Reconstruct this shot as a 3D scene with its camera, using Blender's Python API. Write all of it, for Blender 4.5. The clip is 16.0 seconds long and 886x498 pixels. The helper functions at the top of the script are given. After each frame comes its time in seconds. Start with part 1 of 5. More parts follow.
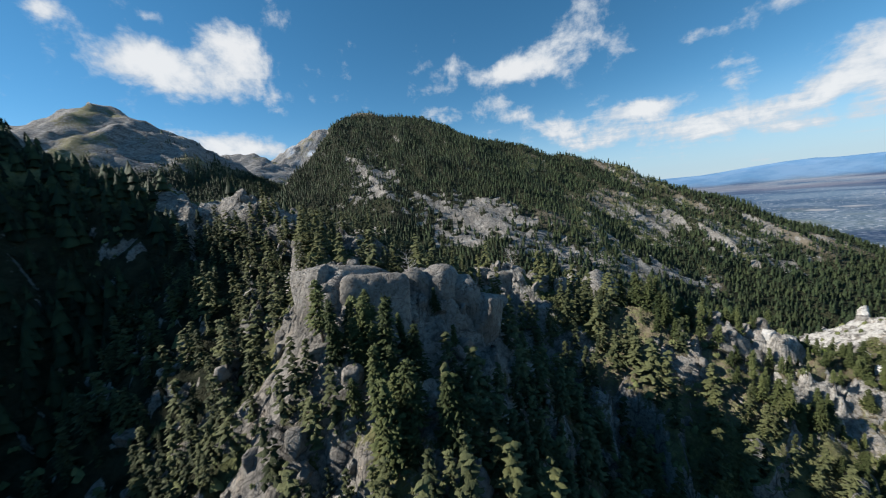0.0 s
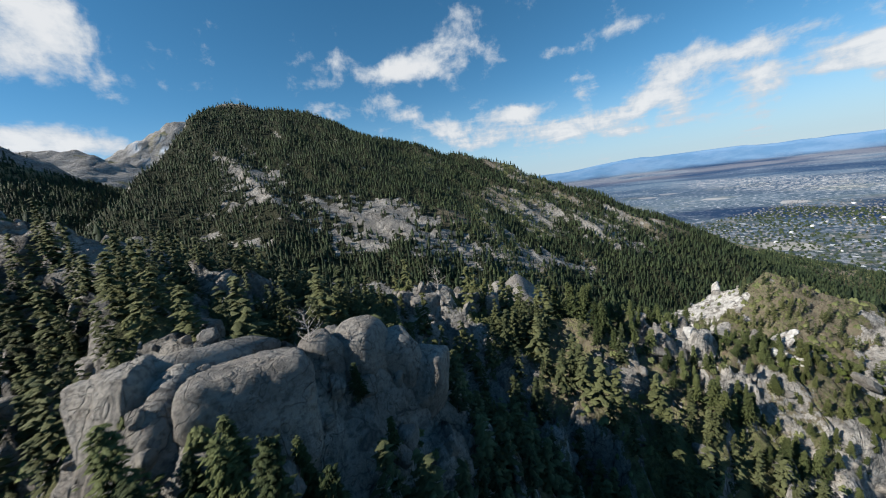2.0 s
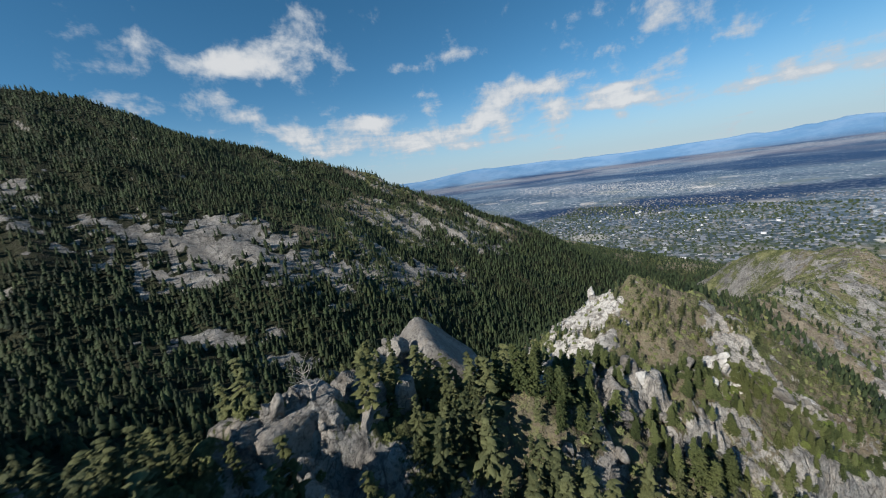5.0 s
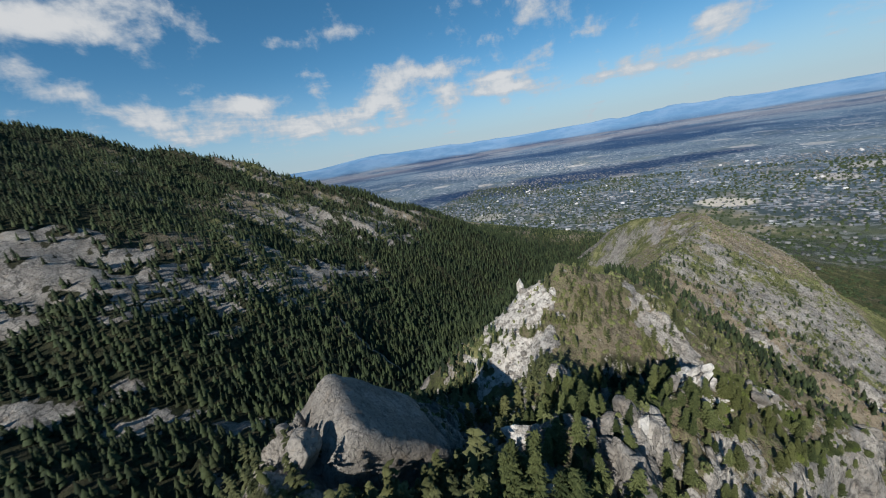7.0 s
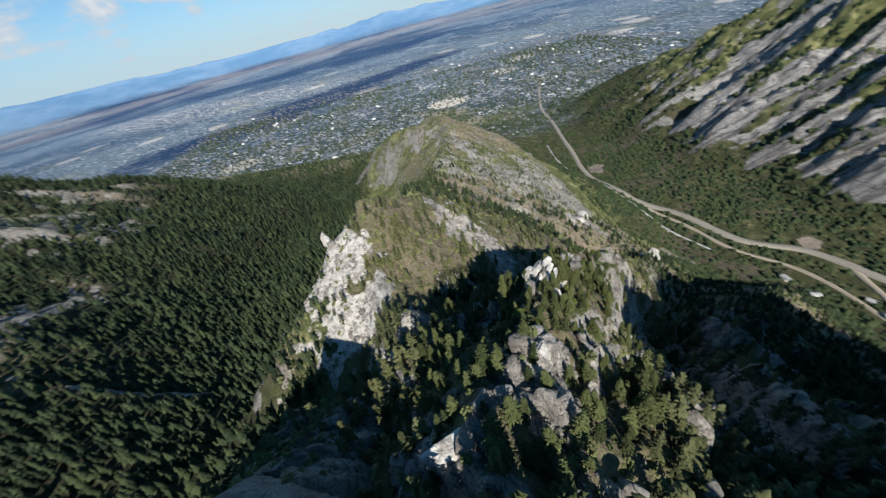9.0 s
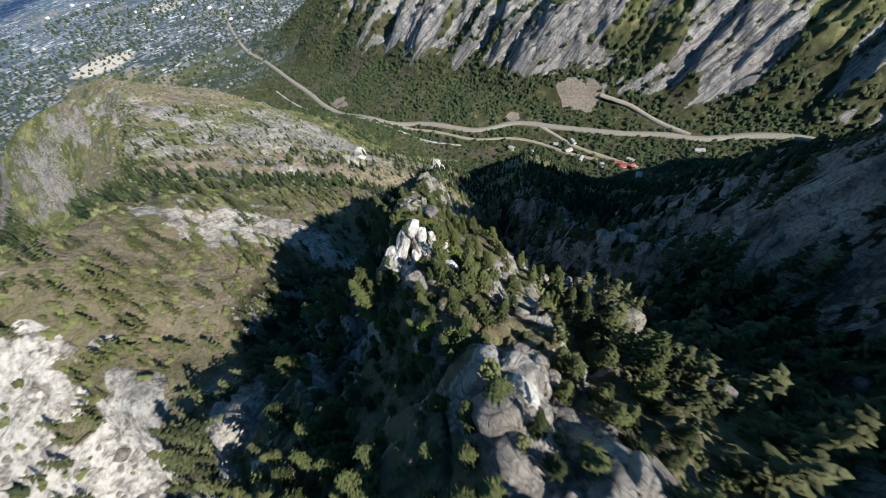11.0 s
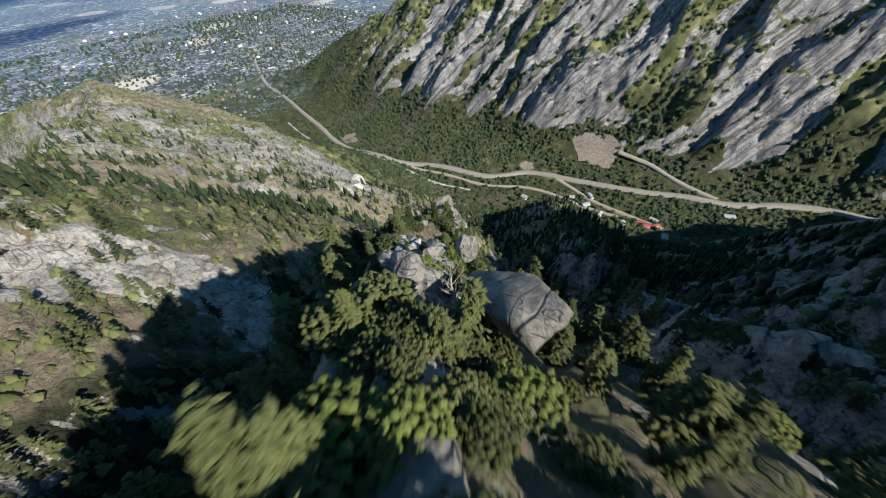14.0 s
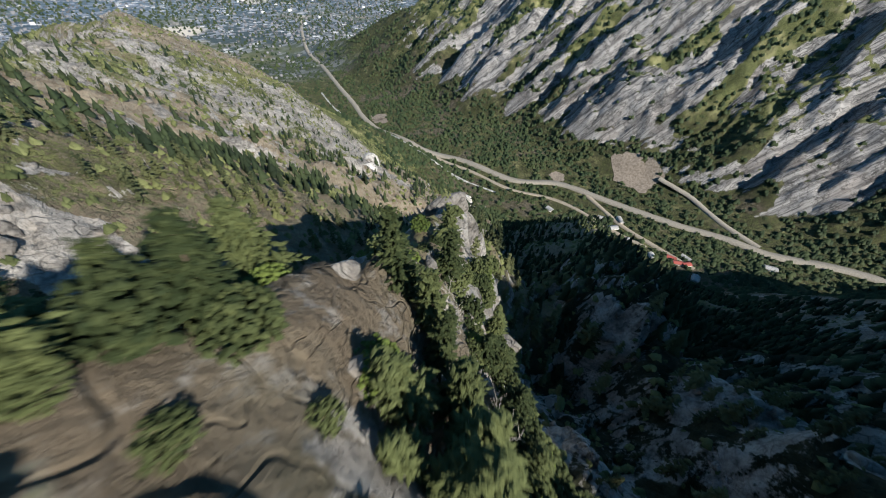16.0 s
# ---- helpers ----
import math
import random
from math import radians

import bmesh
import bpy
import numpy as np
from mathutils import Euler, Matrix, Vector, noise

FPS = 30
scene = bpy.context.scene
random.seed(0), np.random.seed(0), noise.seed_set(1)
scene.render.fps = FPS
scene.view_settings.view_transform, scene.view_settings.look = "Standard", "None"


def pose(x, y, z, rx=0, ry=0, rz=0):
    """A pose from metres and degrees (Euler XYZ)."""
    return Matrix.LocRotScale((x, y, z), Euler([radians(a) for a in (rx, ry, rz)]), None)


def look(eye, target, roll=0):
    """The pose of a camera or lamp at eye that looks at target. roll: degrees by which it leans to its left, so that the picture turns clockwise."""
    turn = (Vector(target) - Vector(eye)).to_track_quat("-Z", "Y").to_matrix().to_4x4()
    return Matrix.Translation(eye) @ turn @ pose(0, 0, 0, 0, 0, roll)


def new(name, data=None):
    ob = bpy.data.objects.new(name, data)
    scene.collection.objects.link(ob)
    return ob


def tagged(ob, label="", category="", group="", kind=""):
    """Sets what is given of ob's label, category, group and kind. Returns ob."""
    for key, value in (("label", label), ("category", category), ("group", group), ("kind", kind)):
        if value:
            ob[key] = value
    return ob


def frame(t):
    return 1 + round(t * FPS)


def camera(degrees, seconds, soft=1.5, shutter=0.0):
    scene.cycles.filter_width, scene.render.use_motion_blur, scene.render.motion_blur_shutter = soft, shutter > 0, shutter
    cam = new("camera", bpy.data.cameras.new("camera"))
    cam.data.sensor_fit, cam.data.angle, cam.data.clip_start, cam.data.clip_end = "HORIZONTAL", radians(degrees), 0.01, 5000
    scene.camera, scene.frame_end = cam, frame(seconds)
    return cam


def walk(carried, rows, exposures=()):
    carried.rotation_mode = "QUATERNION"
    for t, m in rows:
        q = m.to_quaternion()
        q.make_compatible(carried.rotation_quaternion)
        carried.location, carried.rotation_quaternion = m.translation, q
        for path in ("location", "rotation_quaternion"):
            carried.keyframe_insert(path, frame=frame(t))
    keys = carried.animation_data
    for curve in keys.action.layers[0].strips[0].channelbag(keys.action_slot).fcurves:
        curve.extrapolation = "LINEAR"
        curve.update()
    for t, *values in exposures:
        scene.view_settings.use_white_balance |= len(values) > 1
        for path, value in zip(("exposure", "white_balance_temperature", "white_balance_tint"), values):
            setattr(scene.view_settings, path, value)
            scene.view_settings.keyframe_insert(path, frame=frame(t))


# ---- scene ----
cam = camera(106.86, 16.0, soft=1.05, shutter=0.35)
# seconds, x, y, z, heading to the left of +y, pitch, lean
PATH = [
    (0, -0.04, 0.20, 699.98, -0.01, -8.00, -5.59),
    (0.5, -1.35, 6.72, 702.02, -4.76, -9.02, -6.17),
    (1, -2.84, 15.86, 703.09, -9.58, -9.48, -6.68),
    (1.5, -3.04, 24.55, 704.35, -13.95, -9.98, -7.20),
    (2, -2.38, 33.62, 705.46, -17.22, -10.17, -7.48),
    (2.5, -0.84, 42.67, 706.51, -19.74, -10.27, -7.69),
    (3, 0.76, 51.70, 707.17, -22.47, -10.33, -7.85),
    (3.5, 3.15, 60.85, 707.82, -25.89, -10.23, -8.04),
    (4, 6.27, 69.85, 708.79, -31.11, -10.69, -8.22),
    (4.2, 7.47, 73.69, 708.88, -33.38, -10.80, -8.19),
    (6.3, 36.51, 117.20, 712.37, -50.77, -14.69, -8.62),
    (6.5, 39.71, 120.20, 712.20, -52.47, -15.13, -8.92),
    (7, 46.69, 127.03, 712.43, -56.78, -16.70, -9.67),
    (7.5, 54.65, 133.46, 711.59, -62.04, -18.91, -11.06),
    (8, 62.82, 138.81, 710.84, -72.05, -24.73, -14.00),
    (8.5, 70.63, 143.40, 710.09, -82.65, -30.83, -15.45),
    (9, 80.73, 146.77, 707.93, -92.73, -35.87, -14.68),
    (9.5, 91.72, 148.32, 704.93, -105.46, -42.27, -13.25),
    (10, 103.28, 148.29, 700.21, -120.89, -48.50, -11.70),
    (10.2, 107.89, 147.45, 697.89, -126.00, -50.19, -11.12),
    (12.3, 152.37, 122.06, 652.90, -140.15, -53.16, -12.73),
    (12.5, 154.53, 120.25, 650.13, -140.37, -52.68, -12.75),
    (13, 159.47, 115.62, 643.34, -141.19, -50.20, -11.33),
    (13.5, 164.08, 110.03, 637.19, -140.24, -46.80, -8.31),
    (14, 168.92, 103.82, 631.25, -138.36, -44.92, -5.04),
    (14.5, 173.38, 97.87, 626.00, -137.32, -44.34, -2.99),
    (15, 177.92, 91.95, 621.01, -136.58, -44.50, -0.91),
    (15.5, 182.72, 85.65, 615.38, -136.02, -44.85, 0.90),
    (16, 187.26, 79.61, 609.47, -135.33, -45.64, 2.83),
]


def aim(x, y, z, yaw, pitch, lean):
    return pose(x, y, z, 0, 0, yaw) @ pose(0, 0, 0, 90 + pitch) @ pose(0, 0, 0, 0, 0, lean)


walk(cam, [(row[0], aim(*row[1:])) for row in PATH], [(0, 0.5), (4, 0.32), (7, 0.15), (8.5, 0.36), (10, 0.52), (12, 0.78), (14, 0.68), (16, 0.62)])

# ---------------------------------------------------------------- light
SUN_AZ, SUN_EL = 91.0, 34.0          # heading to the left of +y, and height
SUN_WAY = Vector((-math.sin(radians(SUN_AZ)) * math.cos(radians(SUN_EL)), math.cos(radians(SUN_AZ)) * math.cos(radians(SUN_EL)), math.sin(radians(SUN_EL))))
sun = new("sun", bpy.data.lights.new("sun", "SUN"))
sun.data.energy, sun.data.angle, sun.data.color = 5.0, radians(0.53), (1.0, 0.95, 0.87)
sun.matrix_world = look((0, 0, 1500), Vector((0, 0, 1500)) - SUN_WAY)


class Nodes:
    """Short hand for wiring a node tree."""

    def __init__(self, tree):
        self.tree = tree
        tree.nodes.clear()

    def add(self, kind, inputs=(), **settings):
        node = self.tree.nodes.new(kind)
        if "operation" in settings:
            node.operation = settings["operation"]
        if "data_type" in settings:
            node.data_type = settings["data_type"]
        if "interpolation_type" in settings:
            node.interpolation_type = settings["interpolation_type"]
        if "attribute_name" in settings:
            node.attribute_name = settings["attribute_name"]
        node.label = settings.get("label", "")
        for key, value in dict(inputs).items():
            self.put(value, node.inputs[key])
        return node

    def put(self, value, socket):
        if isinstance(value, bpy.types.NodeSocket):
            self.tree.links.new(value, socket)
        elif isinstance(value, bpy.types.Node):
            self.tree.links.new(value.outputs[0], socket)
        else:
            socket.default_value = value

    def math(self, op, a, b=0.0, c=0.0):
        return self.add("ShaderNodeMath", {0: a, 1: b, 2: c}, operation=op).outputs[0]

    def mix(self, fac, a, b):
        node = self.add("ShaderNodeMix", data_type="RGBA")
        for socket, value in zip((node.inputs["Factor"], node.inputs[6], node.inputs[7]), (fac, a, b)):
            if isinstance(value, tuple):
                value = (*value[:3], 1.0)
            self.put(value, socket)
        return node.outputs[2]

    def step(self, value, low, high):
        return self.add("ShaderNodeMapRange", {0: value, 1: low, 2: high, 3: 0.0, 4: 1.0}, interpolation_type="SMOOTHSTEP").outputs[0]

    def noise(self, vector, scale, detail=4.0, rough=0.55, warp=0.0):
        node = self.add("ShaderNodeTexNoise", {"Scale": scale, "Detail": detail, "Roughness": rough, "Distortion": warp})
        if vector is not None:
            self.put(vector, node.inputs["Vector"])
        return node.outputs[0]


SKY = 0.085
# clouds that stand in the sky: heading, height, half width, half height in degrees, weight
CLOUDS_SOUTH = [
    (34, 19.7, 9.8, 3.2, 1.2), (38, 20.9, 3.9, 2.4, 0.9), (27, 23.6, 3.4, 2.6, 0.9), (46, 23.9, 2.5, 1.0, 0.9), (37, 25.2, 1.3, 0.7, 0.7), (33, 10.8, 5.2, 2.3, 1.15), (25, 10.3, 3.9, 1.2, 0.8), (-13, 18.7, 9.0, 1.7, 1.0), (-22, 21.1, 5.1, 1.3, 0.8),
    (-6, 20.4, 4.1, 1.3, 0.7), (-4, 13.8, 4.5, 1.7, 0.95), (-14, 12.6, 5.1, 1.0, 0.7), (-39, 17.3, 5.8, 1.0, 0.7), (-25, 24.6, 3.4, 1.7, 0.9), (-41, 13.4, 2.4, 0.6, 0.6), (-21, 9.7, 4.8, 1.6, 1.0), (-31, 9.9, 5.3, 1.5, 1.0),
]
CLOUDS_WEST = [
    (-15, 18.5, 3.9, 1.8, 0.6), (-48, 18.3, 3.9, 1.1, 0.8), (-76, 16.4, 4.4, 1.8, 1.0), (-98, 9.8, 5.9, 1.3, 0.9), (-95, 7.6, 9.3, 0.8, 0.7), (-71, 9.3, 3.3, 0.5, 0.7), (-56, 11.6, 11.0, 1.9, 1.05), (-63, 8.8, 10.0, 1.1, 0.9), (-33, 10.3, 3.6, 1.1, 0.8),
    (-40, 6.4, 7.6, 2.0, 1.0), (-69, 7.2, 12.7, 1.0, 0.9), (-27, 7.1, 9.0, 1.6, 0.9), (-87, 5.9, 9.0, 1.0, 0.8), (-99, 5.4, 7.8, 0.9, 0.7), (-54, 5.2, 9.0, 1.2, 0.7), (-50, 8.4, 6.0, 1.4, 0.8),
]


def sky():
    world = bpy.data.worlds.new("sky")
    scene.world = world
    world.use_nodes = True
    n = Nodes(world.node_tree)
    air = n.add("ShaderNodeTexSky")
    air.sky_type, air.sun_disc, air.sun_elevation, air.sun_rotation = "NISHITA", False, radians(SUN_EL), radians(-SUN_AZ)
    air.altitude, air.air_density, air.dust_density, air.ozone_density = 2200.0, 1.0, 0.05, 2.5
    way = n.add("ShaderNodeTexCoord").outputs["Generated"]
    xyz = n.add("ShaderNodeSeparateXYZ", {0: way})
    up = n.math("MAXIMUM", xyz.outputs[2], 0.0)
    flat = n.math("ADD", up, 0.07)
    u, v = n.math("DIVIDE", xyz.outputs[0], flat), n.math("DIVIDE", xyz.outputs[1], flat)
    plane = n.add("ShaderNodeCombineXYZ", {0: u, 1: v, 2: 0.0}).outputs[0]
    fine = n.noise(plane, 1.5, 10.0, 0.62, 0.25)
    heap = n.noise(way, 11.0, 10.0, 0.62, 0.2)
    cover = n.math("ADD", n.math("MULTIPLY", n.math("SUBTRACT", fine, 0.53), 2.0), n.math("MULTIPLY", n.math("SUBTRACT", heap, 0.5), 3.6))
    for az, el, wide, high, weight in CLOUDS_SOUTH + CLOUDS_WEST:
        mid = Vector((-math.sin(radians(az)) * math.cos(radians(el)), math.cos(radians(az)) * math.cos(radians(el)), math.sin(radians(el))))
        side = Vector((mid.y, -mid.x, 0)).normalized()
        head = side.cross(mid)
        off = n.add("ShaderNodeVectorMath", {0: way, 1: mid}, operation="SUBTRACT").outputs[0]
        across = n.add("ShaderNodeVectorMath", {0: off, 1: side / math.tan(radians(wide))}, operation="DOT_PRODUCT").outputs["Value"]
        along = n.add("ShaderNodeVectorMath", {0: off, 1: head / math.tan(radians(high))}, operation="DOT_PRODUCT").outputs["Value"]
        ahead = n.add("ShaderNodeVectorMath", {0: off, 1: mid / 0.5}, operation="DOT_PRODUCT").outputs["Value"]
        round_ = n.math("ADD", n.math("ADD", n.math("MULTIPLY", across, across), n.math("MULTIPLY", along, along)), n.math("MULTIPLY", ahead, ahead))
        cover = n.math("ADD", cover, n.math("MULTIPLY", n.math("EXPONENT", n.math("MULTIPLY", round_, -1.0)), weight))
    thick = n.math("MULTIPLY", n.step(cover, 0.22, 1.12), 0.93)
    core = n.step(cover, 0.75, 1.5)
    white = n.mix(core, (5.2, 5.7, 6.3), (7.2, 7.3, 7.4))
    # clear air: deeper blue overhead, pale towards the horizon
    clear = n.add("ShaderNodeHueSaturation", {"Hue": 0.487, "Saturation": 1.24, "Value": 1.08, "Color": air.outputs[0]}).outputs[0]
    low = n.math("POWER", n.math("SUBTRACT", 1.0, n.step(up, 0.0, 0.30)), 2.0)
    clear = n.mix(n.math("MULTIPLY", low, 0.85), clear, (3.5, 4.9, 6.1))
    tone = n.mix(thick, clear, white)
    back = n.add("ShaderNodeBackground", {"Color": tone, "Strength": SKY})
    n.add("ShaderNodeOutputWorld", {"Surface": back.outputs[0]})


sky()

# ---------------------------------------------------------------- terrain
HUB = (60.0, 110.0, 708.0)           # the middle of the flight, about which the far land is drawn in


def vnoise(x, y, seed=0):
    """Smooth noise from 0 to 1 on a lattice of step 1."""
    xi, yi = np.floor(x), np.floor(y)
    fx, fy = x - xi, y - yi
    fx, fy = fx * fx * fx * (fx * (fx * 6 - 15) + 10), fy * fy * fy * (fy * (fy * 6 - 15) + 10)

    def cell(dx, dy):
        a = ((xi + dx).astype(np.int64) * 374761393 + (yi + dy).astype(np.int64) * 668265263 + seed * 974711) & 0xFFFFFFFF
        a = ((a ^ (a >> 13)) * 1274126177) & 0xFFFFFFFF
        return ((a ^ (a >> 16)) & 0xFFFFFF) / float(0xFFFFFF)

    top = cell(0, 0) * (1 - fx) + cell(1, 0) * fx
    low = cell(0, 1) * (1 - fx) + cell(1, 1) * fx
    return top * (1 - fy) + low * fy


def fbm(x, y, size, octaves=4, seed=0, gain=0.5):
    total, weight, amp = 0.0, 0.0, 1.0
    for n in range(octaves):
        k = 2.03 ** n / size
        total = total + amp * vnoise(x * k + 17.3 * n, y * k - 9.1 * n, seed + n)
        weight += amp
        amp *= gain
    return total / weight


def crags(x, y, size, octaves=4, seed=0, gain=0.5):
    """Ridged noise, 1 on the edges."""
    total, weight, amp = 0.0, 0.0, 1.0
    for n in range(octaves):
        k = 2.03 ** n / size
        total = total + amp * (1 - np.abs(2 * vnoise(x * k + 5.3 * n, y * k - 3.1 * n, seed + n) - 1))
        weight += amp
        amp *= gain
    return total / weight


def blocks(x, y, size, seed=0):
    """Cells of broken rock: a height from 0 to 1 for each cell, with its own tilt, and the distance to its edge."""
    x, y = x / size, y / size
    xi, yi = np.floor(x), np.floor(y)
    best, second = np.full(x.shape, 9.0), np.full(x.shape, 9.0)
    level = np.zeros(x.shape)
    for dx in (-1, 0, 1):
        for dy in (-1, 0, 1):
            cx, cy = xi + dx, yi + dy
            a = (cx.astype(np.int64) * 374761393 + cy.astype(np.int64) * 668265263 + seed * 974711) & 0xFFFFFFFF
            a = ((a ^ (a >> 13)) * 1274126177) & 0xFFFFFFFF
            a = a ^ (a >> 16)
            px, py, h, tilt = cx + (a & 255) / 255, cy + ((a >> 8) & 255) / 255, ((a >> 16) & 255) / 255, ((a >> 24) & 255) / 255 * 6.283
            d = np.hypot(x - px, y - py)
            top = h + 0.55 * ((x - px) * np.cos(tilt) + (y - py) * np.sin(tilt))
            second = np.where(d < best, best, np.minimum(second, d))
            level = np.where(d < best, top, level)
            best = np.minimum(best, d)
    return level, second - best


def ease(v, low, high):
    t = np.clip((v - low) / (high - low), 0, 1)
    return t * t * (3 - 2 * t)


def ridge(X, Y, line, round_off=6.0, bulge=0.0):
    """The height of a ridge: crest points x, y, z with the fall on the left and on the right hand of its run."""
    best = np.full(X.shape, -1e9)
    for (x0, y0, z0, l0, r0), (x1, y1, z1, l1, r1) in zip(line, line[1:]):
        dx, dy = x1 - x0, y1 - y0
        s = np.clip(((X - x0) * dx + (Y - y0) * dy) / (dx * dx + dy * dy), 0, 1)
        ox, oy = X - x0 - s * dx, Y - y0 - s * dy
        d = np.sqrt(ox * ox + oy * oy + round_off ** 2) - round_off
        side = ease((dx * oy - dy * ox) / np.hypot(dx, dy), -12, 12)      # 1 on the left
        fall = (l0 + s * (l1 - l0)) * side + (r0 + s * (r1 - r0)) * (1 - side)
        best = np.maximum(best, z0 + s * (z1 - z0) - fall * (d + bulge * np.maximum(d - 120, 0)))
    return best


def trough(X, Y, line, bank, flat):
    """The height of a valley floor that rises with the bank's slope past the flat half width."""
    near, high = np.full(X.shape, 1e9), np.zeros(X.shape)
    for (x0, y0, z0), (x1, y1, z1) in zip(line, line[1:]):
        dx, dy = x1 - x0, y1 - y0
        s = np.clip(((X - x0) * dx + (Y - y0) * dy) / (dx * dx + dy * dy), 0, 1)
        d = np.hypot(X - x0 - s * dx, Y - y0 - s * dy)
        closer = d < near
        near, high = np.where(closer, d, near), np.where(closer, z0 + s * (z1 - z0), high)
    return high + bank * np.maximum(near - flat, 0), near


def blend_max(a, b, soft):
    h = np.clip(0.5 + 0.5 * (a - b) / soft, 0, 1)
    return b + h * (a - b) + soft * h * (1 - h)


# the crest on which the flight begins, from the high ground in the east to the white rocks
CREST_MAIN = [
    # the first, unseen points are raised to cast shade on the valley
    (-760, 430, 1020, 1.6, 1.2), (-530, 350, 925, 1.6, 1.4), (-400, 262, 862, 1.5, 1.3), (-335, 215, 832, 1.3, 1.2), (-258, 182, 762, 1.3, 1.2), (-212, 170, 742, 1.0, 1.1), (-180, 172, 731, 0.9, 1.1), (-150, 174, 718, 0.9, 1.1), (-114, 176, 714, 0.9, 1.1),
    (-87, 169, 709, 0.9, 1.0), (-60, 166, 693, 0.9, 0.9), (-40, 161, 686, 0.8, 0.9), (-12, 166, 668, 0.8, 0.95), (31, 174, 656, 0.8, 0.95), (62, 160, 648, 0.9, 0.95), (92, 145, 642, 1.0, 0.95),
    (114, 142, 639, 1.1, 0.95), (131, 128, 632, 1.3, 0.95), (146, 121, 627, 1.4, 1.0), (163, 110, 627, 1.5, 1.1),
]
# the outcrop with a flat face that stands out of the wood
OUTCROP = [(45, 180, 650, 0.9, 0.9), (70, 204, 643, 1.0, 1.1), (92, 220, 637, 1.1, 1.8), (112, 209, 628, 1.0, 2.2), (126, 201, 616, 1.0, 1.6), (140, 196, 598, 1.0, 1.0)]
# the wooded rib that drops into the gully beside the buttress
SIDE_RIB = [(-87, 169, 703, 0.9, 0.9), (-92, 146, 690, 0.9, 0.9), (-88, 122, 676, 0.8, 1.0), (-78, 92, 650, 0.9, 1.0), (-64, 52, 606, 0.9, 1.0), (-50, 10, 560, 0.8, 0.9)]
# the west arm of the buttress, over the drop
BUTTRESS_ARM = [(-30, 99, 682, 1.0, 1.2), (-13, 99, 676, 1.3, 1.5), (0, 107, 670, 1.5, 1.7), (12, 112, 656, 1.3, 1.4), (26, 122, 630, 1.0, 1.0)]
# the rocky spine down which it dives
SPINE = [
    (163, 110, 626, 1.6, 1.5), (171, 104, 622.5, 1.9, 1.7), (181.8, 96.0, 614.2, 2.3, 1.4), (191.3, 86.6, 605.6, 2.3, 1.5), (207, 61.5, 584, 1.8, 1.8),
    (240, 20, 540, 1.5, 1.6), (280, -30, 490, 1.3, 1.3), (337, -97, 424, 1.1, 1.0), (372, -180, 330, 0.9, 0.9), (400, -300, 215, 0.7, 0.7),
]
# unseen high spur east, behind the first camera's shoulder, raised to cast shade
SHADE_SPUR = [(-258, 182, 768, 1.1, 0.8), (-252, 160, 776, 1.2, 0.8), (-248, 140, 784, 1.2, 0.8), (-243, 118, 768, 1.3, 0.8), (-238, 84, 728, 1.1, 0.8), (-240, 40, 745, 1.2, 0.8), (-240, 22, 758, 1.2, 0.8), (-240, 2, 782, 1.2, 0.8), (-240, -36, 806, 1.2, 0.9), (-235, -86, 795, 1.2, 0.9), (-228, -140, 715, 1.1, 0.9), (-215, -210, 560, 1.0, 0.9)]
# unseen hump below the first camera, east of the gully, added to shade it
SHADE_HUMP = [(26, 38, 612, 2.0, 1.2), (44, 28, 640, 2.3, 1.3), (58, 14, 634, 2.3, 1.4), (68, -4, 600, 2.2, 1.8)]
# the bare knob that juts towards the first camera
BUTTRESS = [(-87, 168, 704, 1.3, 1.0), (-70, 149, 693, 1.4, 0.9), (-56, 135, 687, 1.4, 0.9), (-32, 103, 683, 1.4, 1.0), (-30, 88, 681, 1.5, 1.3), (-18, 76, 669, 1.4, 1.3), (-8, 60, 655, 1.2, 1.2), (6, 40, 628, 1.0, 1.1), (22, 8, 588, 1.0, 1.0), (44, -34, 535, 0.8, 0.8)]
# the wooded rib to the east of the spine
RIB = [
    (-120, 60, 640, 0.9, 0.9), (-40, 40, 606, 0.9, 0.9), (50, 36, 584, 0.95, 1.0), (104, 32, 565, 1.0, 1.1), (145, 17, 548, 1.0, 1.2), (169, 4, 525, 1.0, 1.2), (189, -28, 506, 1.0, 1.1), (193, -56, 500, 1.0, 1.1), (212, -95, 474, 1.0, 1.1),
    (255, -180, 412, 0.9, 0.9), (290, -290, 312, 0.8, 0.8), (310, -380, 225, 0.6, 0.6),
]
# the ridge that runs on to the west above the city
WEST = [
    (114, 142, 639, 1.2, 1.0), (134, 142, 630, 1.2, 0.9), (158, 155, 609, 1.2, 0.9), (196, 167, 588, 1.3, 0.8), (222, 178, 582, 1.8, 0.75), (246, 184, 590, 2.3, 0.75), (279, 208, 597, 2.6, 0.8), (290, 183, 614, 2.4, 0.78), (308, 150, 599, 2.0, 0.75), (345, 152, 588, 1.8, 0.75),
    (420, 122, 556, 1.2, 0.7), (560, 84, 533, 1.0, 0.66), (656, 54, 522, 0.9, 0.64), (760, 38, 514, 0.85, 0.68), (860, 31, 502, 0.8, 0.68), (960, 33, 483, 0.75, 0.66), (1053, 50, 463, 0.7, 0.6), (1150, 58, 416, 0.6, 0.6), (1250, 57, 352, 0.6, 0.6),
    (1380, 50, 265, 0.45, 0.55), (1650, 40, 150, 0.3, 0.4), (1950, 40, 75, 0.2, 0.3),
]
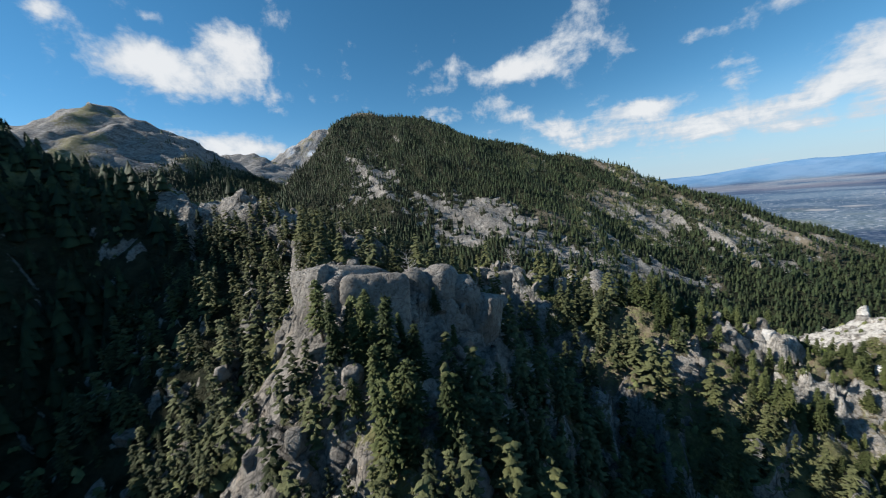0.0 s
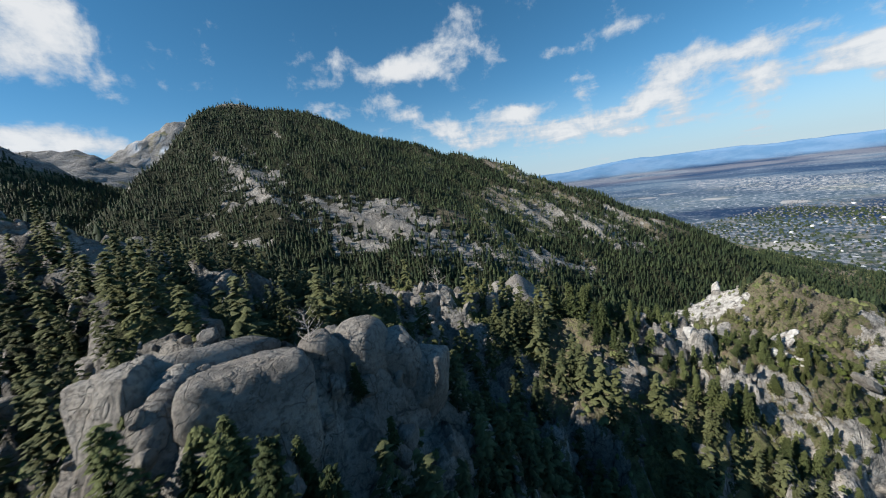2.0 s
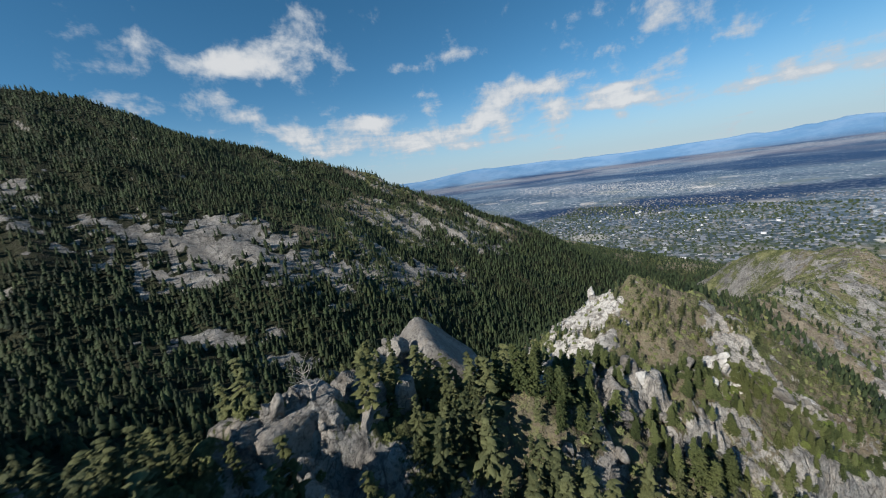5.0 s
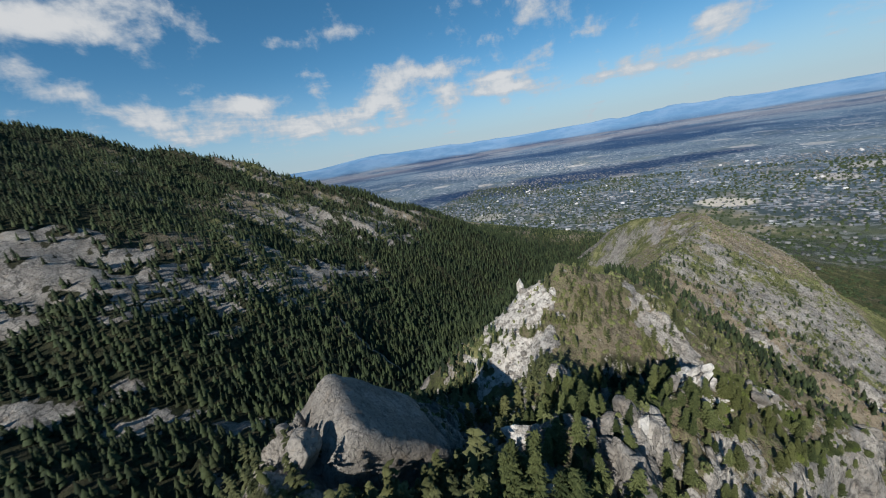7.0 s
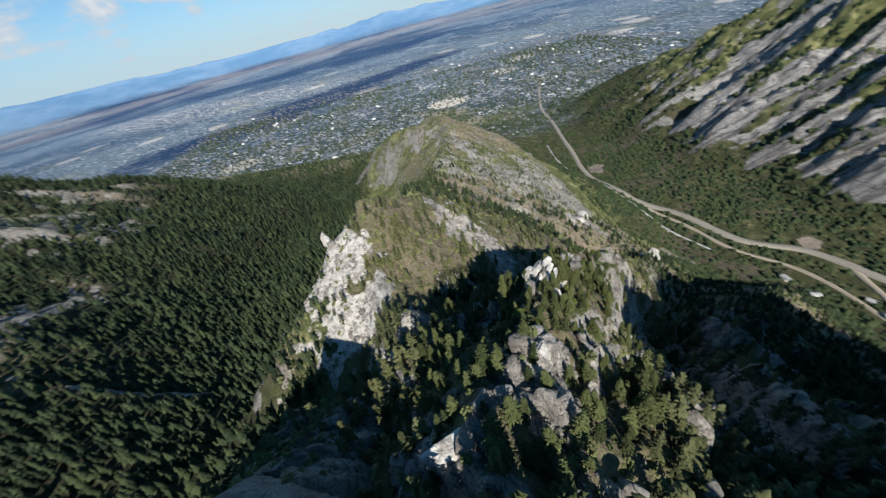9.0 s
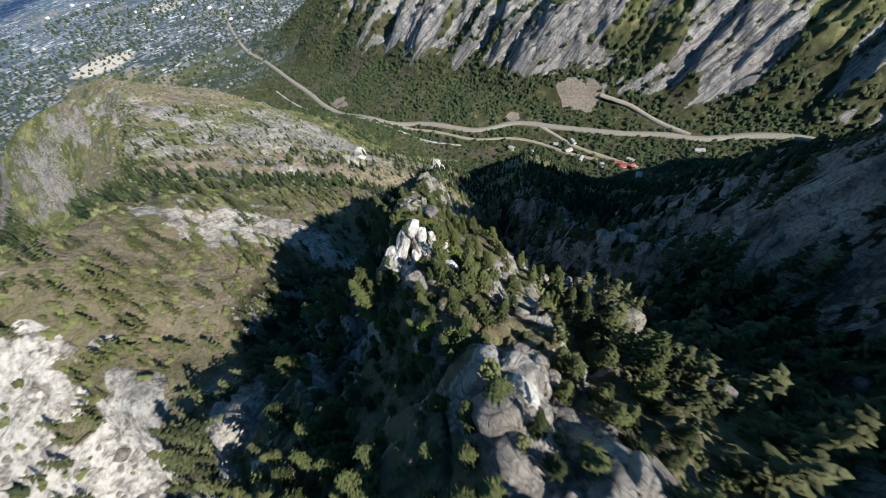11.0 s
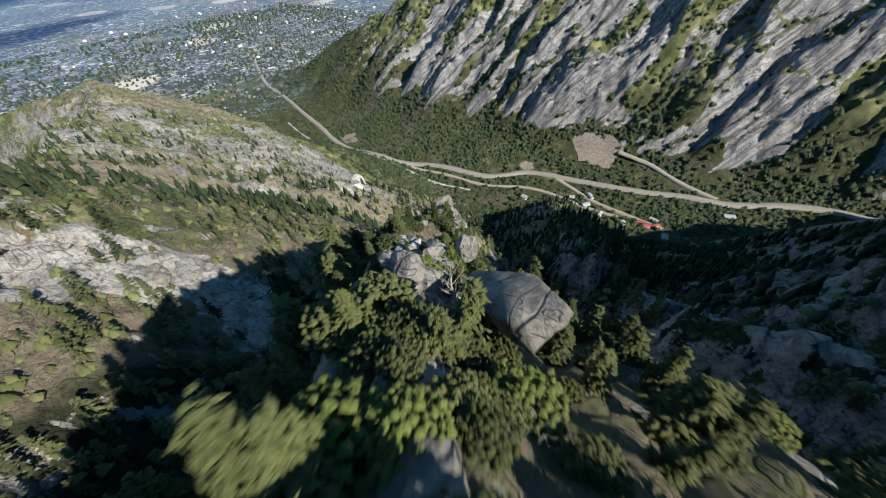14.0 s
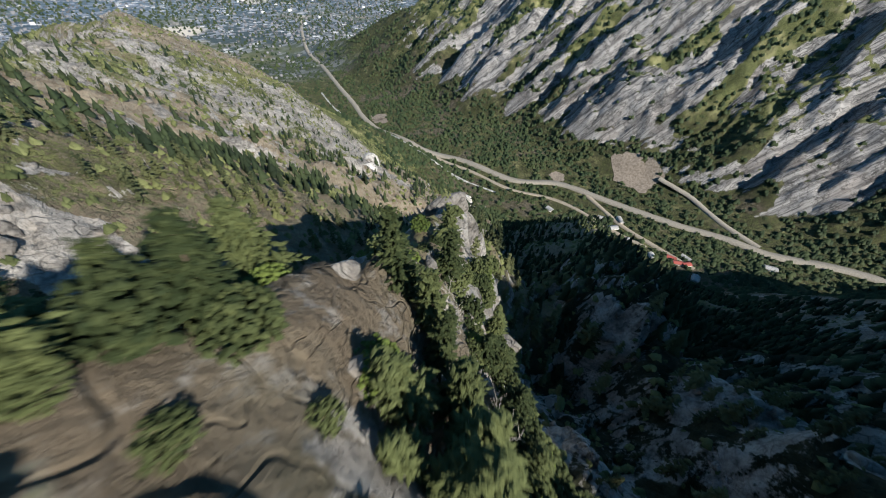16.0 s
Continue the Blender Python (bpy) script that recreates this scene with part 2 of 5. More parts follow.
WEST_SHOULDER = [(800, 50, 504, 1.0, 0.7), (900, 95, 490, 1.3, 0.7), (985, 150, 468, 1.4, 0.7), (1040, 190, 436, 1.2, 0.7), (1120, 215, 360, 0.9, 0.7)]
PINNACLE_SPUR = [(420, 122, 556, 0.8, 0.8), (390, 40, 512, 0.8, 0.9), (417, -59, 443, 0.8, 0.9), (445, -150, 345, 0.7, 0.8), (470, -260, 225, 0.6, 0.6)]
# the great mountain across the side valley
MOUNTAIN = [
    (-700, 1420, 790, 0.6, 0.5), (-590, 1450, 850, 0.6, 0.5), (-500, 1480, 875, 0.7, 0.53), (-440, 1500, 885, 0.7, 0.55), (-385, 1515, 960, 0.8, 0.58), (-348, 1520, 1050, 0.9, 0.62), (-308, 1523, 1132, 0.9, 0.64), (-274, 1520, 1124, 0.8, 0.62), (-235, 1512, 1092, 0.6, 0.58), (-180, 1500, 1080, 0.6, 0.56), (-52, 1499, 1064, 0.6, 0.57), (86, 1447, 980, 0.6, 0.57), (305, 1366, 903, 0.6, 0.57),
    (488, 1259, 819, 0.6, 0.58), (630, 1137, 743, 0.6, 0.59), (746, 1027, 673, 0.6, 0.61), (848, 945, 617, 0.6, 0.62), (940, 870, 561, 0.6, 0.6), (1041, 828, 490, 0.55, 0.55),
    (1200, 800, 408, 0.45, 0.5), (1450, 740, 302, 0.4, 0.45), (1700, 620, 195, 0.3, 0.35), (2050, 500, 85, 0.2, 0.25),
]
EAST_PEAK = [(-2200, 700, 1150, 0.5, 0.5), (-1397, 1135, 1068, 0.5, 0.5), (-1290, 1255, 1140, 0.6, 0.6), (-1207, 1335, 1146, 0.7, 0.6), (-1150, 1385, 1106, 0.7, 0.6), (-1086, 1436, 1040, 0.7, 0.6), (-1000, 1580, 940, 0.6, 0.55), (-1050, 1900, 960, 0.4, 0.4)]
SNOW_PEAK = [(-1500, 2100, 1120, 0.5, 0.5), (-1264, 2272, 1136, 0.5, 0.5), (-1174, 2541, 1108, 0.5, 0.5), (-1128, 2780, 1243, 0.6, 0.6), (-968, 3050, 1425, 0.7, 0.7), (-850, 3060, 1405, 0.7, 0.7), (-500, 3100, 1250, 0.6, 0.6)]
# the crags on the far side of the main canyon
NORTH_WALL = [
    (2300, -760, 75, 0.3, 0.3), (2050, -800, 110, 0.4, 0.4), (1800, -850, 172, 0.55, 0.5), (1625, -950, 280, 0.62, 0.5), (1368, -1000, 380, 0.68, 0.5), (1118, -1050, 480, 0.8, 0.5), (850, -1130, 620, 0.92, 0.5), (500, -1220, 740, 0.98, 0.5),
    (150, -1330, 800, 0.98, 0.5), (-300, -1400, 860, 0.95, 0.5), (-1200, -1500, 950, 0.9, 0.5),
]
CANYON_FLOOR = [(2600, -700, 70), (2060, -700, 97), (1440, -510, 128), (1110, -420, 142), (800, -380, 160), (600, -420, 168), (450, -500, 176), (200, -560, 190), (60, -590, 196), (-220, -640, 211), (-900, -780, 260), (-2200, -900, 330)]
SIDE_VALLEY = [(-900, 1700, 840), (-600, 1150, 740), (-280, 800, 636), (-20, 560, 565), (150, 470, 505), (310, 370, 440), (460, 400, 402), (650, 480, 352), (1000, 560, 268), (1400, 600, 160), (1900, 600, 85)]
LEFT_GULLY = [(190, 150, 570), (230, 110, 535), (270, 50, 495), (320, -20, 440), (390, -140, 325)]


def spine_plan(X, Y):
    """How far along the spine a place lies, and how far past the rim of its steep side."""
    along = 0.668 * (X - 163) - 0.744 * (Y - 110)
    past = -0.744 * (X - 163) - 0.668 * (Y - 110) - np.interp(along, [-12, 2, 14, 24, 31, 48, 60, 75], [30, 20, 19, 15.5, 14, 7.5, 6.5, 8])
    return along, past


def rough_land(X, Y):
    """The large forms: height, and a map of where each rules."""
    city = 78 - 0.022 * np.clip(X - 2000, -400, 1500) + 0.0 * Y
    floor, road_off = trough(X, Y, CANYON_FLOOR, 0.13, 45)
    side, _ = trough(X, Y, SIDE_VALLEY, 0.16, 20)
    talus = ease(X, 2300, 1500)
    floor = floor * talus + city * (1 - talus)
    floor = np.where(X > 2600, city, floor)
    west = ease(X, 1300, 2100)
    low = np.minimum(floor, 420)
    side = np.where(Y > 60, side * (1 - west) + city * west, -1e3)
    low = np.maximum(low, np.minimum(side, 900))
    low = low * (1 - ease(X, 1900, 2400)) + city * ease(X, 1900, 2400)
    z = low
    for line, soft, off in ((MOUNTAIN, 22, 14), (EAST_PEAK, 30, 20), (SNOW_PEAK, 30, 20), (NORTH_WALL[::-1], 18, 10), (WEST, 9, 7), (WEST_SHOULDER, 9, 6), (PINNACLE_SPUR, 8, 5), (RIB, 8, 5), (SHADE_SPUR, 10, 8), (SIDE_RIB, 7, 5), (SHADE_HUMP, 6, 5), (SPINE, 5, 3.0), (CREST_MAIN, 6, 4), (OUTCROP, 4, 2.5), (BUTTRESS, 5, 4), (BUTTRESS_ARM, 4, 3)):
        high = ridge(X, Y, line, off, 0.55 if line is WEST else 0.0)
        if line is MOUNTAIN:          # its steep eastern shoulder
            high = np.minimum(high, np.maximum(1020 + 2.9 * (X + 380), 620 - 0.1 * X))
        z = blend_max(high, z, soft)
    # the cliff below the rim of the spine
    along, past = spine_plan(X, Y)
    z = z - 32 * ease(past, 0.5, 10) * ease(past, 80, 40) * ease(along, 6, 22) * ease(along, 125, 90)
    # far land behind: the high country to the south and east, and low ranges beyond the city
    dist, az = np.hypot(X - HUB[0], Y - HUB[1]), np.degrees(np.arctan2(-(X - HUB[0]), Y - HUB[1]))
    crest = np.interp(-az, [20, 34, 40, 47, 55, 60, 66, 75, 82, 90, 95, 100, 110, 140], [-0.6, -0.5, 0.3, 0.95, 0.8, 0.6, 0.3, 0.15, 0.15, 0.6, 0.7, 0.3, 0.1, -0.2])
    crest = crest + 0.55 * (fbm(az * 1.0, dist * 0, 3.0, 5, 77, 0.6) - 0.55)
    crest = np.maximum(crest, 0.10 + 0.25 * fbm(az, dist * 0, 5.0, 3, 78))
    high = HUB[2] + 27000 * np.tan(np.radians(crest))
    lift = 0.10 * ease(dist, 15000, 22000) + 0.90 * ease(dist, 22500, 27000)
    beyond = ease(X, 2500, 6000)
    z = z + beyond * lift * np.maximum(high - z, 0)
    return z


def land(X, Y):
    z = rough_land(X, Y)
    X2, Y2 = X + 14 * (fbm(X, Y, 40, 3, 5) - 0.5), Y + 14 * (fbm(X, Y, 40, 3, 6) - 0.5)
    up = ease(z, 150, 420) * (1 - 0.75 * ease(X, 450, 600) * ease(Y, 260, 160) * ease(Y, -160, -40))
    hills = ease(X, 2000, 1300)
    near = ease(np.hypot(X - 110, Y - 120), 420, 220)
    # gullies and knolls
    z = z + hills * up * (30 * (crags(X2, Y2, 240, 4, 11) - 0.55) * (1 - near) + 11 * (crags(X2, Y2, 75, 3, 12) - 0.55) * (1 - 0.5 * near))
    z = z + ease(X, -620, -900) * ease(z, 720, 950) * (120 * (crags(X2, Y2, 360, 5, 17, 0.6) - 0.58) + 30 * (crags(X2, Y2, 90, 4, 18) - 0.55))
    # long gullies and ribs down the great mountain
    face = ease(Y, 480, 640) * ease(X, -760, -560) * ease(X, 1500, 1000) * ease(z, 430, 560)
    lane = 0.86 * X + 0.5 * Y + 70 * (fbm(X, Y, 180, 3, 46) - 0.5)
    z = z + face * (46 * (crags(lane, 0.16 * (0.86 * Y - 0.5 * X), 150, 2, 47, 0.45) - 0.6) + 13 * (crags(lane, 0.22 * (0.86 * Y - 0.5 * X), 47, 3, 48) - 0.55))
    # granite broken along its joints into steps, ledges and blocks of three sizes
    stony = hills * ease(z, 230, 330)
    run = np.clip(((X - 163) * 44 - (Y - 110) * 49) / (44 ** 2 + 49 ** 2), -0.2, 1)
    crest = ease(np.hypot(X - 163 - 44 * run, Y - 110 + 49 * run), 18, 9)
    bare = near * stony * (1 - 0.8 * crest) * (1 - 0.6 * ease(X, 225, 250) * ease(Y, 185, 160)) * (1 - 0.68 * ease(np.hypot((X - 262) / 1.3, Y - 204), 62, 40)) * (0.62 + 0.55 * ease(fbm(X, Y, 38, 3, 63), 0.42, 0.58))
    XW, YW = X + 7 * (fbm(X, Y, 13, 3, 8) - 0.5), Y + 7 * (fbm(X, Y, 13, 3, 9) - 0.5)
    b1, e1 = blocks(0.8 * XW + 0.6 * YW, 0.75 * (0.8 * YW - 0.6 * XW), 15, 61)
    b2, e2 = blocks(XW, 0.8 * YW, 6.8, 62)
    b9, e9 = blocks(XW + 1.5 * fbm(X, Y, 4, 2, 10), YW, 3.1, 65)
    z = z + bare * (8.5 * (b1 - 0.5) * (0.4 + 0.6 * ease(e1, 0.0, 0.10)) - 1.8 * (1 - ease(e1, 0.0, 0.07)))
    z = z + bare * (4.2 * (b2 - 0.5) * (0.4 + 0.6 * ease(e2, 0.0, 0.14)) - 0.9 * (1 - ease(e2, 0.0, 0.10)))
    z = z + bare * 1.7 * (b9 - 0.5) * (0.3 + 0.7 * ease(e9, 0.0, 0.2)) + near * stony * 0.9 * (fbm(X, Y, 3.6, 3, 13) - 0.5)
    b3, e3 = blocks(X2, Y2, 42, 64)
    slabs = (1 - near) * ease(Y, 330, 420) * ease(X, 1300, 900) + 0.5 * (1 - near) * ease(Y, 250, 150) * ease(X, 1200, 900)
    z = z + stony * slabs * (3.6 * (b3 - 0.5) * ease(e3, 0.0, 0.25))
    b5, e5 = blocks(X2 * 0.7 + 0.3 * Y2, Y2, 17, 68)
    z = z + stony * (1 - near) * ease(Y, 380, 460) * ease(X, 800, 600) * 1.8 * (b5 - 0.5) * ease(e5, 0, 0.2)
    # small broken steps along the spine and on the west ridge's flank
    b7, e7 = blocks(X + 1.5 * fbm(X, Y, 4, 2, 14), 0.7 * X + 0.7 * Y, 3.4, 70)
    z = z + crest * (1.9 * (b7 - 0.5) * ease(e7, 0, 0.25) + 0.8 * (fbm(X, Y, 2.6, 3, 15) - 0.5))
    flank = ease(X, 320, 400) * ease(X, 980, 800) * ease(Y, 150, 90) * ease(Y, -190, -110)
    b8, e8 = blocks(X2, Y2, 15, 71)
    z = z + flank * (7.0 * (b8 - 0.5) * ease(e8, 0, 0.2) + 12 * (crags(X2, Y2, 60, 3, 72) - 0.55))
    # slanting ribs of the north wall
    wall = ease(Y, -500, -620) * ease(X, 1750, 1050) * ease(z, 205, 290)
    across, along = 0.80 * X - 0.60 * Y + 110 * (fbm(X, Y, 260, 3, 21) - 0.5), 0.6 * X + 0.8 * Y
    saw = np.mod(across / 112.0 + 0.9 * fbm(X, Y, 300, 3, 25), 1.0)
    rib = np.where(saw < 0.66, saw / 0.66, (1 - saw) / 0.34)
    size = 0.25 + 1.3 * fbm(X, Y, 210, 2, 26)
    rib2 = crags(across + 8 * fbm(X, Y, 30, 2, 29), along * 0.2, 44, 3, 23, 0.6)
    rib3 = crags(across, along * 0.3, 15, 2, 28, 0.6)
    b4, e4 = blocks(across * 1.5, along * 0.4, 26, 66)
    b6, e6 = blocks(X2, Y2, 19, 69)
    z = z + wall * (44 * (rib - 0.55) * size + 34 * (rib2 - 0.55) + 15 * (rib3 - 0.55) + 10 * (b4 - 0.5) * ease(e4, 0, 0.2) + 16 * (crags(X2, Y2, 34, 3, 43, 0.6) - 0.55) + 7 * (b6 - 0.5) * ease(e6, 0, 0.2))
    return z


def draw_in(X, Y, Z):
    """Land farther than 2.6 km is drawn in towards the middle along the lines of sight, so that all of it lies within 4.7 km."""
    dx, dy = X - HUB[0], Y - HUB[1]
    d = np.hypot(dx, dy)
    r = np.where(d > 2600, 2600 + 2080 * (d - 2600) / (d - 520), d)
    k = r / np.maximum(d, 1e-6)
    k = np.where(d < 2600, 1.0, k)
    return HUB[0] + dx * k, HUB[1] + dy * k, HUB[2] + (Z - HUB[2]) * k


def axis(spans):
    out = [spans[0][0]]
    for start, end, step in spans:
        n = max(1, round((end - start) / step))
        out += [start + (end - start) * (k + 1) / n for k in range(n)]
    return np.array(out)


def growing(start, end, step, factor):
    out = [start]
    while abs(out[-1]) < abs(end):
        out.append(out[-1] + (step if end > 0 else -step))
        step *= factor
    return out[1:]


def mesh_of(name, verts, faces, smooth=True):
    """A mesh from an array of places and an array of triangles or quads."""
    me = bpy.data.meshes.new(name)
    n, k = faces.shape
    me.vertices.add(len(verts))
    me.vertices.foreach_set("co", np.ascontiguousarray(verts, dtype=np.float32).ravel())
    me.loops.add(n * k)
    me.loops.foreach_set("vertex_index", np.ascontiguousarray(faces, dtype=np.int32).ravel())
    me.polygons.add(n)
    me.polygons.foreach_set("loop_start", np.arange(0, n * k, k, dtype=np.int32))
    if smooth:
        me.polygons.foreach_set("use_smooth", np.ones(n, dtype=bool))
    me.update(calc_edges=True)
    return me


def note(me, name, values):
    layer = me.attributes.new(name, "FLOAT", "POINT")
    layer.data.foreach_set("value", np.ascontiguousarray(values, dtype=np.float32).ravel())


# ---------------------------------------------------------------- materials
def material(name):
    mat = bpy.data.materials.new(name)
    mat.use_nodes = True
    return mat, Nodes(mat.node_tree)


def finish(n, color, rough=0.9, bump=None, strength=0.4, distance=0.3, spec=0.25):
    inputs = {"Base Color": color, "Roughness": rough, "Specular IOR Level": spec}
    if bump is not None:
        inputs["Normal"] = n.add("ShaderNodeBump", {"Height": bump, "Strength": strength, "Distance": distance}).outputs[0]
    shader = n.add("ShaderNodeBsdfPrincipled", inputs)
    n.add("ShaderNodeOutputMaterial", {"Surface": shader.outputs[0]})


def attr(n, name):
    return n.add("ShaderNodeAttribute", attribute_name=name).outputs["Fac"]


def granite_color(n, place):
    """Pale grey granite with dark lichen streaks, warm stains, cracks and fine speckle. Gives the colour and the relief."""
    big, fine = n.noise(place, 0.05, 5, 0.6, 0.4), n.noise(place, 0.9, 6, 0.65)
    speck = n.noise(place, 6.0, 3, 0.7)
    stone = n.mix(n.step(big, 0.35, 0.68), (0.215, 0.198, 0.178), (0.41, 0.385, 0.348))
    stone = n.mix(n.step(n.noise(place, 0.17, 4, 0.6), 0.5, 0.72), stone, (0.33, 0.285, 0.235))
    stone = n.mix(n.math("MULTIPLY", n.step(fine, 0.48, 0.66), 0.75), stone, (0.095, 0.09, 0.085))
    stone = n.mix(n.math("MULTIPLY", n.step(speck, 0.5, 0.75), 0.3), stone, (0.52, 0.505, 0.48))
    lines = []
    for scale, width, turn, squash in ((0.09, 0.007, (0.3, 0.2, 0.5), (1, 1, 0.3)), (0.2, 0.010, (0.9, -0.4, 1.9), (1, 0.3, 1)), (0.45, 0.010, (-0.5, 0.8, 0.2), (0.35, 1, 1))):
        at = n.add("ShaderNodeMapping", {"Vector": place, "Rotation": turn, "Scale": squash}).outputs[0]
        lines.append(n.step(n.math("ABSOLUTE", n.math("SUBTRACT", n.noise(at, scale, 2.5, 0.5, 0.3), 0.5)), 0.0, width))
    seam = n.math("MULTIPLY", n.math("MULTIPLY", lines[0], lines[1]), n.math("ADD", n.math("MULTIPLY", lines[2], 0.6), 0.4))
    stone = n.mix(n.math("MULTIPLY", n.math("SUBTRACT", 1.0, seam), 0.55), stone, (0.07, 0.066, 0.062))
    streaks = n.add("ShaderNodeMapping", {"Vector": place, "Scale": (0.9, 0.9, 0.16)}).outputs[0]
    stone = n.mix(n.math("MULTIPLY", n.step(n.noise(streaks, 0.8, 6, 0.7, 0.4), 0.52, 0.68), 0.6), stone, (0.085, 0.082, 0.08))
    tall = n.math("ADD", n.math("MULTIPLY", n.noise(place, 0.35, 9, 0.66), 1.0), n.math("MULTIPLY", seam, 0.2))
    return stone, tall


def mat_ground():
    mat, n = material("mountain_ground")
    place = n.add("ShaderNodeNewGeometry").outputs["Position"]
    rock, green, wood, city, far = (attr(n, k) for k in ("rock", "green", "wood", "city", "far"))
    stone, relief = granite_color(n, place)
    # the far crags: darker, streaked along their slant
    cross = n.add("ShaderNodeVectorMath", {0: place, 1: (0.80, -0.60, 0.0)}, operation="DOT_PRODUCT").outputs["Value"]
    along = n.add("ShaderNodeVectorMath", {0: place, 1: (0.36, 0.48, 0.8)}, operation="DOT_PRODUCT").outputs["Value"]
    slant = n.add("ShaderNodeCombineXYZ", {0: n.math("MULTIPLY", cross, 0.10), 1: n.math("MULTIPLY", along, 0.016), 2: 0.0}).outputs[0]
    streak, seams = n.noise(slant, 1.0, 8, 0.72, 0.6), n.noise(slant, 2.6, 5, 0.65, 0.8)
    crag = n.mix(n.step(streak, 0.34, 0.58), (0.085, 0.083, 0.085), (0.42, 0.405, 0.39))
    crag = n.mix(n.math("MULTIPLY", n.step(n.math("ABSOLUTE", n.math("SUBTRACT", seams, 0.5)), 0.035, 0.0), 0.85), crag, (0.045, 0.044, 0.046))
    crag = n.mix(n.math("MULTIPLY", n.step(n.noise(place, 0.012, 4, 0.6), 0.54, 0.66), 0.35), crag, (0.24, 0.205, 0.185))
    stone = n.mix(attr(n, "crag"), stone, crag)
    for size, turn, squash in ((0.030, (0.0, 0.5, 0.9), (1, 0.3, 0.6)), (0.055, (0.3, 0.0, -0.5), (0.4, 1, 0.7))):
        at = n.add("ShaderNodeMapping", {"Vector": place, "Rotation": turn, "Scale": squash}).outputs[0]
        joint = n.step(n.math("ABSOLUTE", n.math("SUBTRACT", n.noise(at, size, 4, 0.6, 0.4), 0.5)), 0.018, 0.0)
        stone = n.mix(n.math("MULTIPLY", joint, 0.7), stone, (0.06, 0.058, 0.056))
    white = n.math("MULTIPLY", attr(n, "pale"), n.step(n.noise(place, 0.3, 5, 0.65), 0.36, 0.60))
    stone = n.mix(n.math("MULTIPLY", white, 0.75), stone, (0.66, 0.635, 0.595))
    patch, mid, small = n.noise(place, 0.035, 4, 0.6), n.noise(place, 0.14, 5, 0.65), n.noise(place, 0.75, 5, 0.7)
    # soil and gravel, dry grass, brush
    soil = n.mix(n.step(mid, 0.35, 0.65), (0.17, 0.135, 0.095), (0.30, 0.25, 0.185))
    soil = n.mix(n.math("MULTIPLY", n.step(small, 0.5, 0.68), 0.8), soil, (0.36, 0.34, 0.31))
    brush = n.mix(n.step(small, 0.35, 0.66), (0.055, 0.068, 0.025), (0.17, 0.18, 0.075))
    brush = n.mix(n.step(patch, 0.46, 0.68), brush, (0.30, 0.29, 0.14))
    # dark forest floor, with shade between the trees put into its colour
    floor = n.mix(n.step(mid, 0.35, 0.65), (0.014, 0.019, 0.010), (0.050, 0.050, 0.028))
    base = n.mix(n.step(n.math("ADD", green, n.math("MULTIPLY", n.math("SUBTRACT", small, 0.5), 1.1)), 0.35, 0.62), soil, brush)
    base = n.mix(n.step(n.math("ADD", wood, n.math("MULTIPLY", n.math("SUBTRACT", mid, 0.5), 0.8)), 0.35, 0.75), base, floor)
    bare = n.math("ADD", rock, n.math("ADD", n.math("MULTIPLY", n.math("SUBTRACT", mid, 0.5), 1.0), n.math("MULTIPLY", n.math("SUBTRACT", small, 0.5), 0.9)))
    base = n.mix(n.step(bare, 0.42, 0.58), base, stone)
    # the city on the plain: blocks of roofs, trees and fields, in true places
    tx, ty = attr(n, "true_x"), attr(n, "true_y")
    map_at = n.add("ShaderNodeCombineXYZ", {0: tx, 1: ty, 2: 0.0}).outputs[0]
    lots = n.add("ShaderNodeTexVoronoi", {"Vector": map_at, "Scale": 0.03, "Randomness": 0.9})
    hue = n.add("ShaderNodeSeparateColor", {0: lots.outputs["Color"]})
    # roof tones shifted towards blue for distance haze
    roofs = n.mix(n.step(hue.outputs[0], 0.45, 0.95), (0.058, 0.082, 0.088), (0.28, 0.30, 0.34))
    roofs = n.mix(n.step(hue.outputs[1], 0.94, 0.98), roofs, (0.62, 0.62, 0.62))
    wide = n.noise(map_at, 0.0013, 4, 0.6)
    fields = n.mix(n.step(n.noise(map_at, 0.004, 3, 0.6), 0.5, 0.6), (0.10, 0.115, 0.07), (0.28, 0.245, 0.18))
    plain = n.mix(n.step(wide, 0.52, 0.64), roofs, fields)
    mills = n.add("ShaderNodeTexVoronoi", {"Vector": map_at, "Scale": 0.0022, "Randomness": 1.0})
    tint = n.add("ShaderNodeSeparateColor", {0: mills.outputs["Color"]})
    plain = n.mix(n.math("MULTIPLY", n.step(tint.outputs[2], 0.86, 0.9), n.step(mills.outputs["Distance"], 0.42, 0.3)), plain, (0.62, 0.56, 0.48))
    # the plain's cloud shadow is mixed in as dark blue
    cloud_shade = attr(n, "cloud_shade")
    plain = n.mix(n.math("MULTIPLY", cloud_shade, n.math("SUBTRACT", 1.0, n.math("MULTIPLY", n.step(hue.outputs[0], 0.7, 0.95), 0.5))), plain, (0.012, 0.030, 0.066))
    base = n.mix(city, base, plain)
    # far plain and ranges: pale earth and hills, blue haze put into their colours
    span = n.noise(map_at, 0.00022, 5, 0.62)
    hazed = n.mix(n.step(span, 0.42, 0.6), (0.028, 0.068, 0.135), (0.092, 0.142, 0.205))
    hazed = n.mix(n.step(n.noise(map_at, 0.0009, 5, 0.7), 0.5, 0.66), hazed, (0.10, 0.145, 0.208))
    hazed = n.mix(n.math("MULTIPLY", n.step(hue.outputs[1], 0.88, 0.97), 0.3), hazed, (0.6, 0.6, 0.6))
